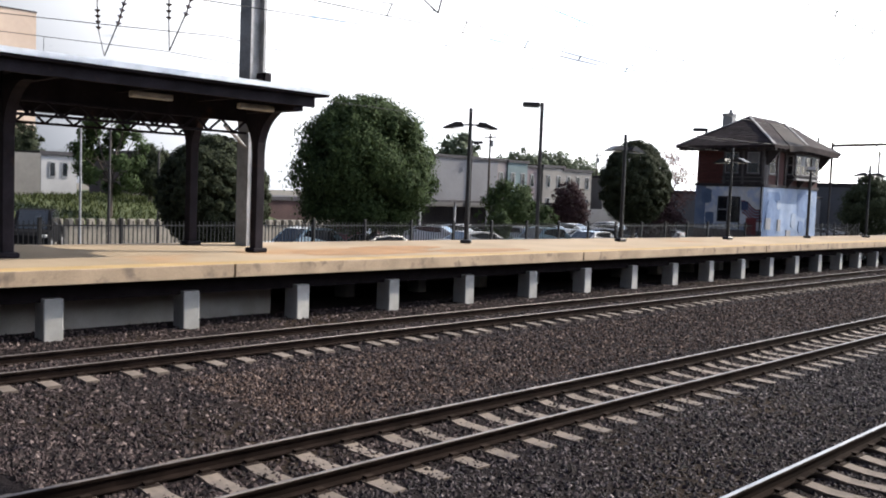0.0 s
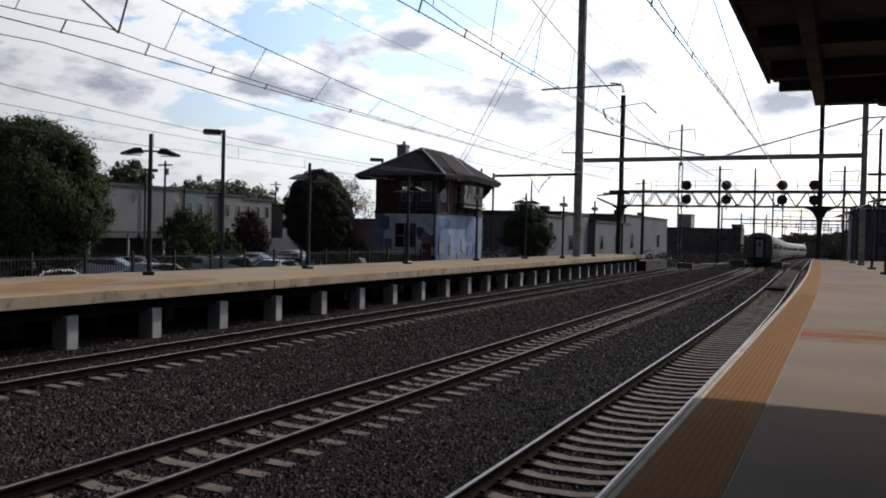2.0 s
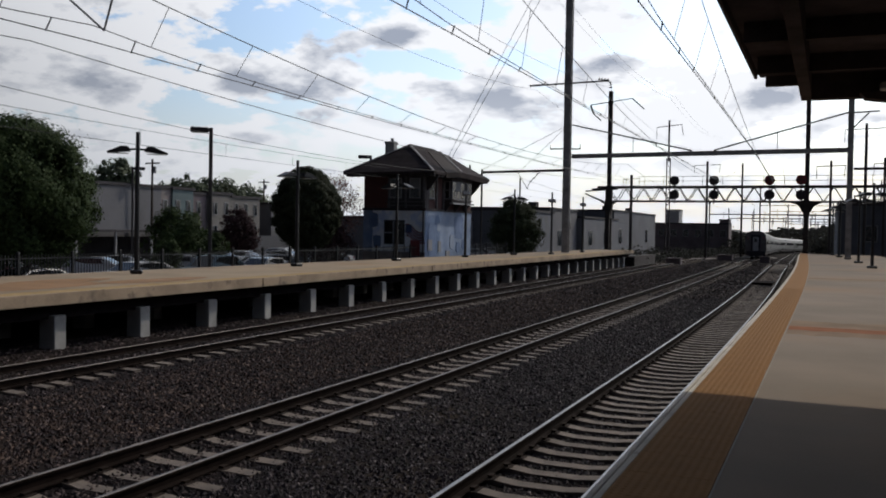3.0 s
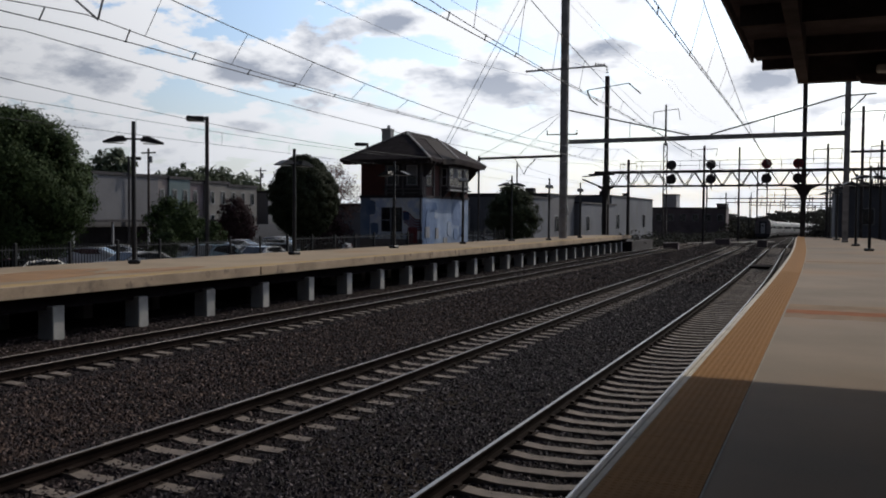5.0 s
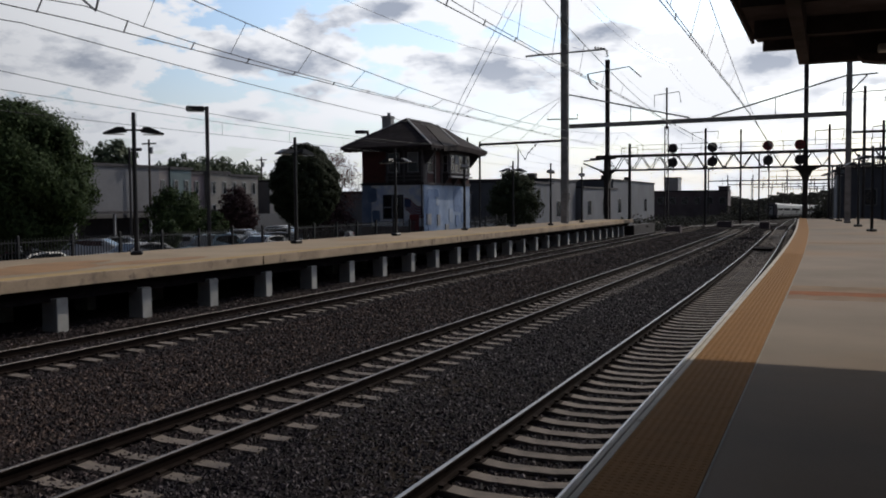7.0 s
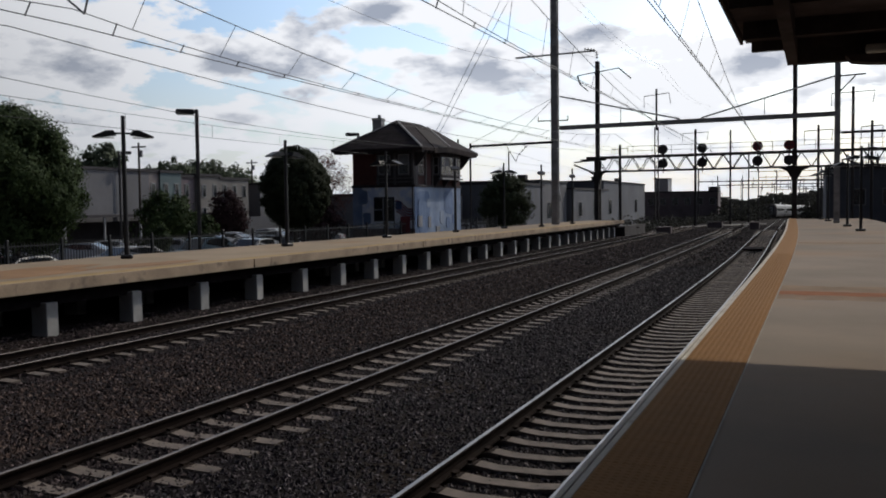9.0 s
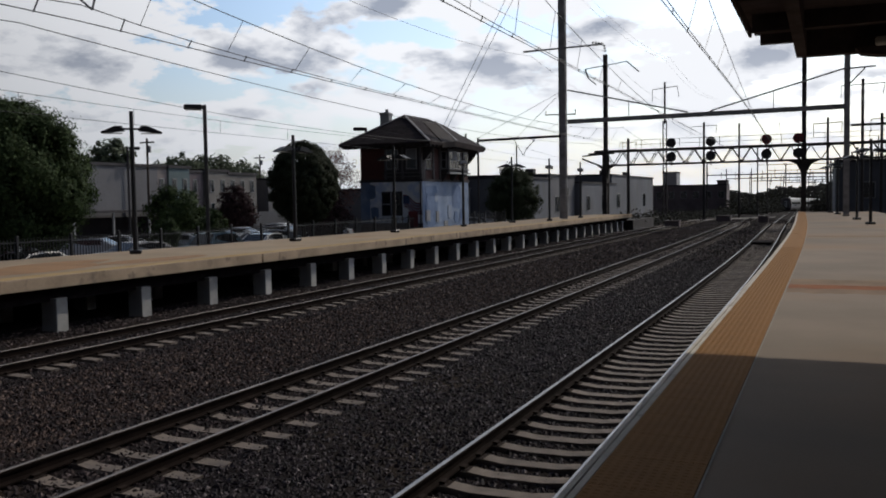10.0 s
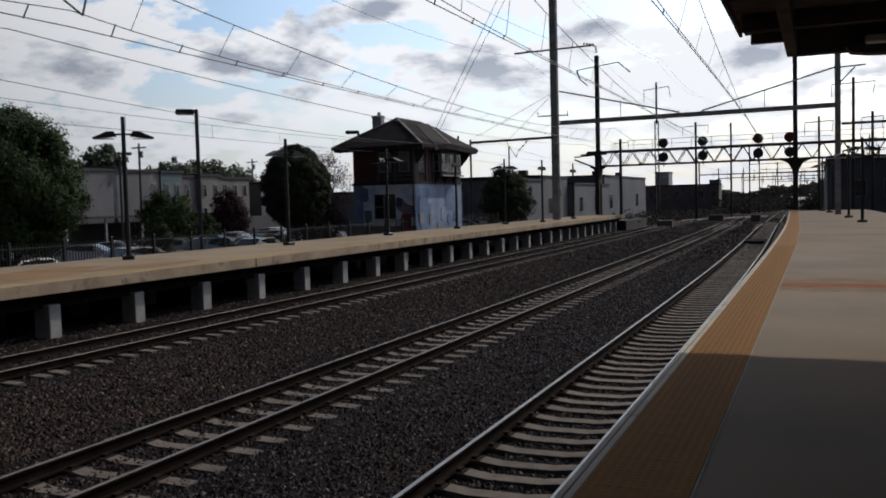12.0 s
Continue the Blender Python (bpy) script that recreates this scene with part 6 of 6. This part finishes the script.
# ---------------------------------------------------------------- parked cars
def car(label, m, suv=False):
    t = thing("car", label, "car", group="parked cars")
    hr = float(suv) if suv else 1.42
    side = [(-2.2, 0.35), (-2.22, 0.75), (-2.05, 0.92), (-1.2, 0.98), (-0.55, hr - 0.06), (0.1, hr), (0.95, hr - 0.03), (1.6, 1.02), (2.15, 0.95), (2.24, 0.6), (2.2, 0.35)]
    bm = bmesh.new()
    ring = []
    for w, ins in ((-0.88, 0.0), (-0.86, 0.0), (0.86, 0.0), (0.88, 0.0)):
        ring.append([bm.verts.new((a, (w * 0.8 if z > 1.05 else w), z)) for a, z in side])
    bm.faces.new(ring[0]); bm.faces.new(ring[-1][::-1])
    for a, b in zip(ring, ring[1:]):
        for i in range(len(side)):
            bm.faces.new((a[i], b[i], b[(i + 1) % len(side)], a[(i + 1) % len(side)]))
    bmesh.ops.recalc_face_normals(bm, faces=bm.faces)
    body = part("body", bm, m, t)
    for s in (-1, 1):
        bm = bmesh.new()
        pts = [(-1.0, 1.03), (-0.5, hr - 0.12), (0.1, hr - 0.07), (0.9, hr - 0.1), (1.4, 1.05)]
        prism(bm, pts, s * 0.70, s * 0.80, "y")
        part("side_window", bm, M_glassdk, body)
    bm = bmesh.new()
    bm.faces.new([bm.verts.new(p) for p in ((-1.22, -0.66, 1.0), (-1.22, 0.66, 1.0), (-0.56, 0.62, hr - 0.05), (-0.56, -0.62, hr - 0.05))])
    part("windscreen", bm, M_glassdk, body)
    bm = bmesh.new()
    bm.faces.new([bm.verts.new(p) for p in ((1.62, 0.66, 1.04), (1.62, -0.66, 1.04), (0.99, -0.62, hr - 0.04), (0.99, 0.62, hr - 0.04))])
    part("rear_window", bm, M_glassdk, body)
    for x in (-1.35, 1.35):
        for s in (-1, 1):
            w = part("wheel", rods(((x, s * 0.72, 0.32), (x, s * 0.9, 0.32), 0.32), n=16), M_tyre, t)
            part("rim", rods(((x, s * 0.895, 0.32), (x, s * 0.91, 0.32), 0.2), n=12), M_rim, w)
    for s in (-1, 1):
        part("headlight", boxes((-2.23, -2.1, s * 0.7 - 0.15, s * 0.7 + 0.15, 0.66, 0.8), bev=0.02), M_lampglass, t)
        part("tail_light", boxes((2.12, 2.25, s * 0.72 - 0.12, s * 0.72 + 0.12, 0.72, 0.88), bev=0.02), M_red, t)
    return t


protos = [car("silver sedan parked in the lot", CARS[0]), car("dark sedan parked in the lot", CARS[1]), car("blue grey hatchback parked in the lot", CARS[2], 1.62), car("white sedan parked in the lot", CARS[3]), car("maroon car parked in the lot", CARS[4]), car("tall black off-road car parked near the fence", M_flatblack, 1.9)]
spots = [(2, -31.6, 24.3, 92), (1, -29.6, 26.6, 90), (4, -36, 30.3, 20), (0, -38.0, 38.2, 30), (3, -39.0, 41.5, 25), (0, -37.0, 44.5, 25), (1, -31.5, 35.0, 80), (0, -40.5, 52.5, 15), (3, -41, 56.0, 15), (1, -33.0, 46.4, 60),
         (0, -34, 50.4, 40), (3, -40, 60.0, 15), (0, -31, 45.0, 95), (2, -31.5, 41.0, 85), (5, -43.0, 17.2, 148), (0, -38, 64, 15), (3, -32, 54, 85), (1, -36, 58, 40), (3, -44, 66, 10), (0, -33, 84, 5), (3, -34, 93, 5)]
used = set()
for k, x, y, a in spots:
    m = pose(x, y, -0.24, 0, 0, a)
    if k in used:
        copy_thing(protos[k], m)
    else:
        protos[k].matrix_basis = m
        used.add(k)

# ---------------------------------------------------------------- the train
tr = thing("passenger_train", "stainless steel passenger train running away on the middle track", "train")
cars = []
for c in range(7):
    y0 = 0.0
    prof_c = [(-1.55, 1.1), (-1.6, 1.5), (-1.58, 3.1), (-1.42, 3.9), (-0.95, 4.25), (0, 4.38), (0.95, 4.25), (1.42, 3.9), (1.58, 3.1), (1.6, 1.5), (1.55, 1.1)]
    body = part("carriage", prism(bmesh.new(), prof_c, y0 + 0.35, y0 + 26.0), M_steel, tr, "fluted stainless steel carriage")
    cars.append(body)
    part("underframe", boxes((-1.4, 1.4, y0 + 0.8, y0 + 25.4, 0.55, 1.12)), M_lattice, body)
    part("end_cap", prism(bmesh.new(), [(a * 0.985, z * 0.99 + 0.03) for a, z in prof_c], y0 + 0.2, y0 + 0.36), M_trainend, body, "dull dark carriage end")
    for s in (-1, 1):
        part("window_band", boxes((s * 1.58, s * 1.6, y0 + 2.5, y0 + 23.5, 2.3, 2.95)), M_glassdk, body)
        for z in (1.55, 1.75, 1.95, 2.15, 3.1):
            part("flute", boxes((s * 1.585, s * 1.615, y0 + 0.5, y0 + 25.9, z, z + 0.05)), M_steel, body)
    for y in (y0 + 4, y0 + 22):
        bm = bmesh.new()
        for dy in (-1.2, 1.2):
            for s in (-1, 1):
                rod(bm, (s * 0.62, y + dy, 0.45), (s * 0.76, y + dy, 0.45), 0.45, None, 14)
        box(bm, -1.1, 1.1, y - 1.9, y + 1.9, 0.4, 0.8)
        part("bogie", bm, M_lattice, body)
    if c == 0:
        part("door_surround", boxes((-0.72, 0.72, y0 + 0.02, y0 + 0.2, 1.15, 3.75), bev=0.05), M_signal, body)
        dr = part("end_door", boxes((-0.42, 0.42, y0 - 0.02, y0 + 0.03, 1.2, 3.4), bev=0.01), M_door, body, "pale end door with a small window")
        part("door_window", boxes((-0.22, 0.22, y0 - 0.035, y0 - 0.018, 2.6, 3.15)), M_glassdk, dr)
        for s in (-1, 1):
            part("tail_lamp", rods(((s * 1.2, y0 + 0.12, 3.2), (s * 1.2, y0 + 0.21, 3.2), 0.09), n=10), M_tail, body)
        part("buffer_beam", boxes((-1.45, 1.45, y0 + 0.05, y0 + 0.5, 0.4, 1.15), bev=0.04), M_signal, body)


def on_track(y):
    """Where a carriage stands whose near end is at y on the middle track."""
    a, b = -8.0 + bend_mid(y), -8.0 + bend_mid(y + 26.0)
    return pose(a, y, -drop(y), math.degrees(math.atan2(drop(y) - drop(y + 26.0), 26.0)), 0, math.degrees(math.atan2(a - b, 26.0)))


def motions():
    """The train runs away along the middle track; its carriages follow the curve one by one."""
    walk(tr, [(t, on_track(y)) for t, y in TRAIN])
    for c in range(1, 7):
        walk(cars[c], [(t, on_track(y).inverted() @ on_track(y + 26.6 * c)) for t, y in TRAIN])


TRAIN = [(0.0, 78), (0.5, 86), (1.0, 95), (1.5, 108), (2.0, 122), (2.5, 136), (3.5, 165), (4.5, 192), (5.5, 216), (6.5, 238), (7.5, 260), (8.5, 280), (9.5, 298), (10.5, 314), (12.0, 335)]
motions()
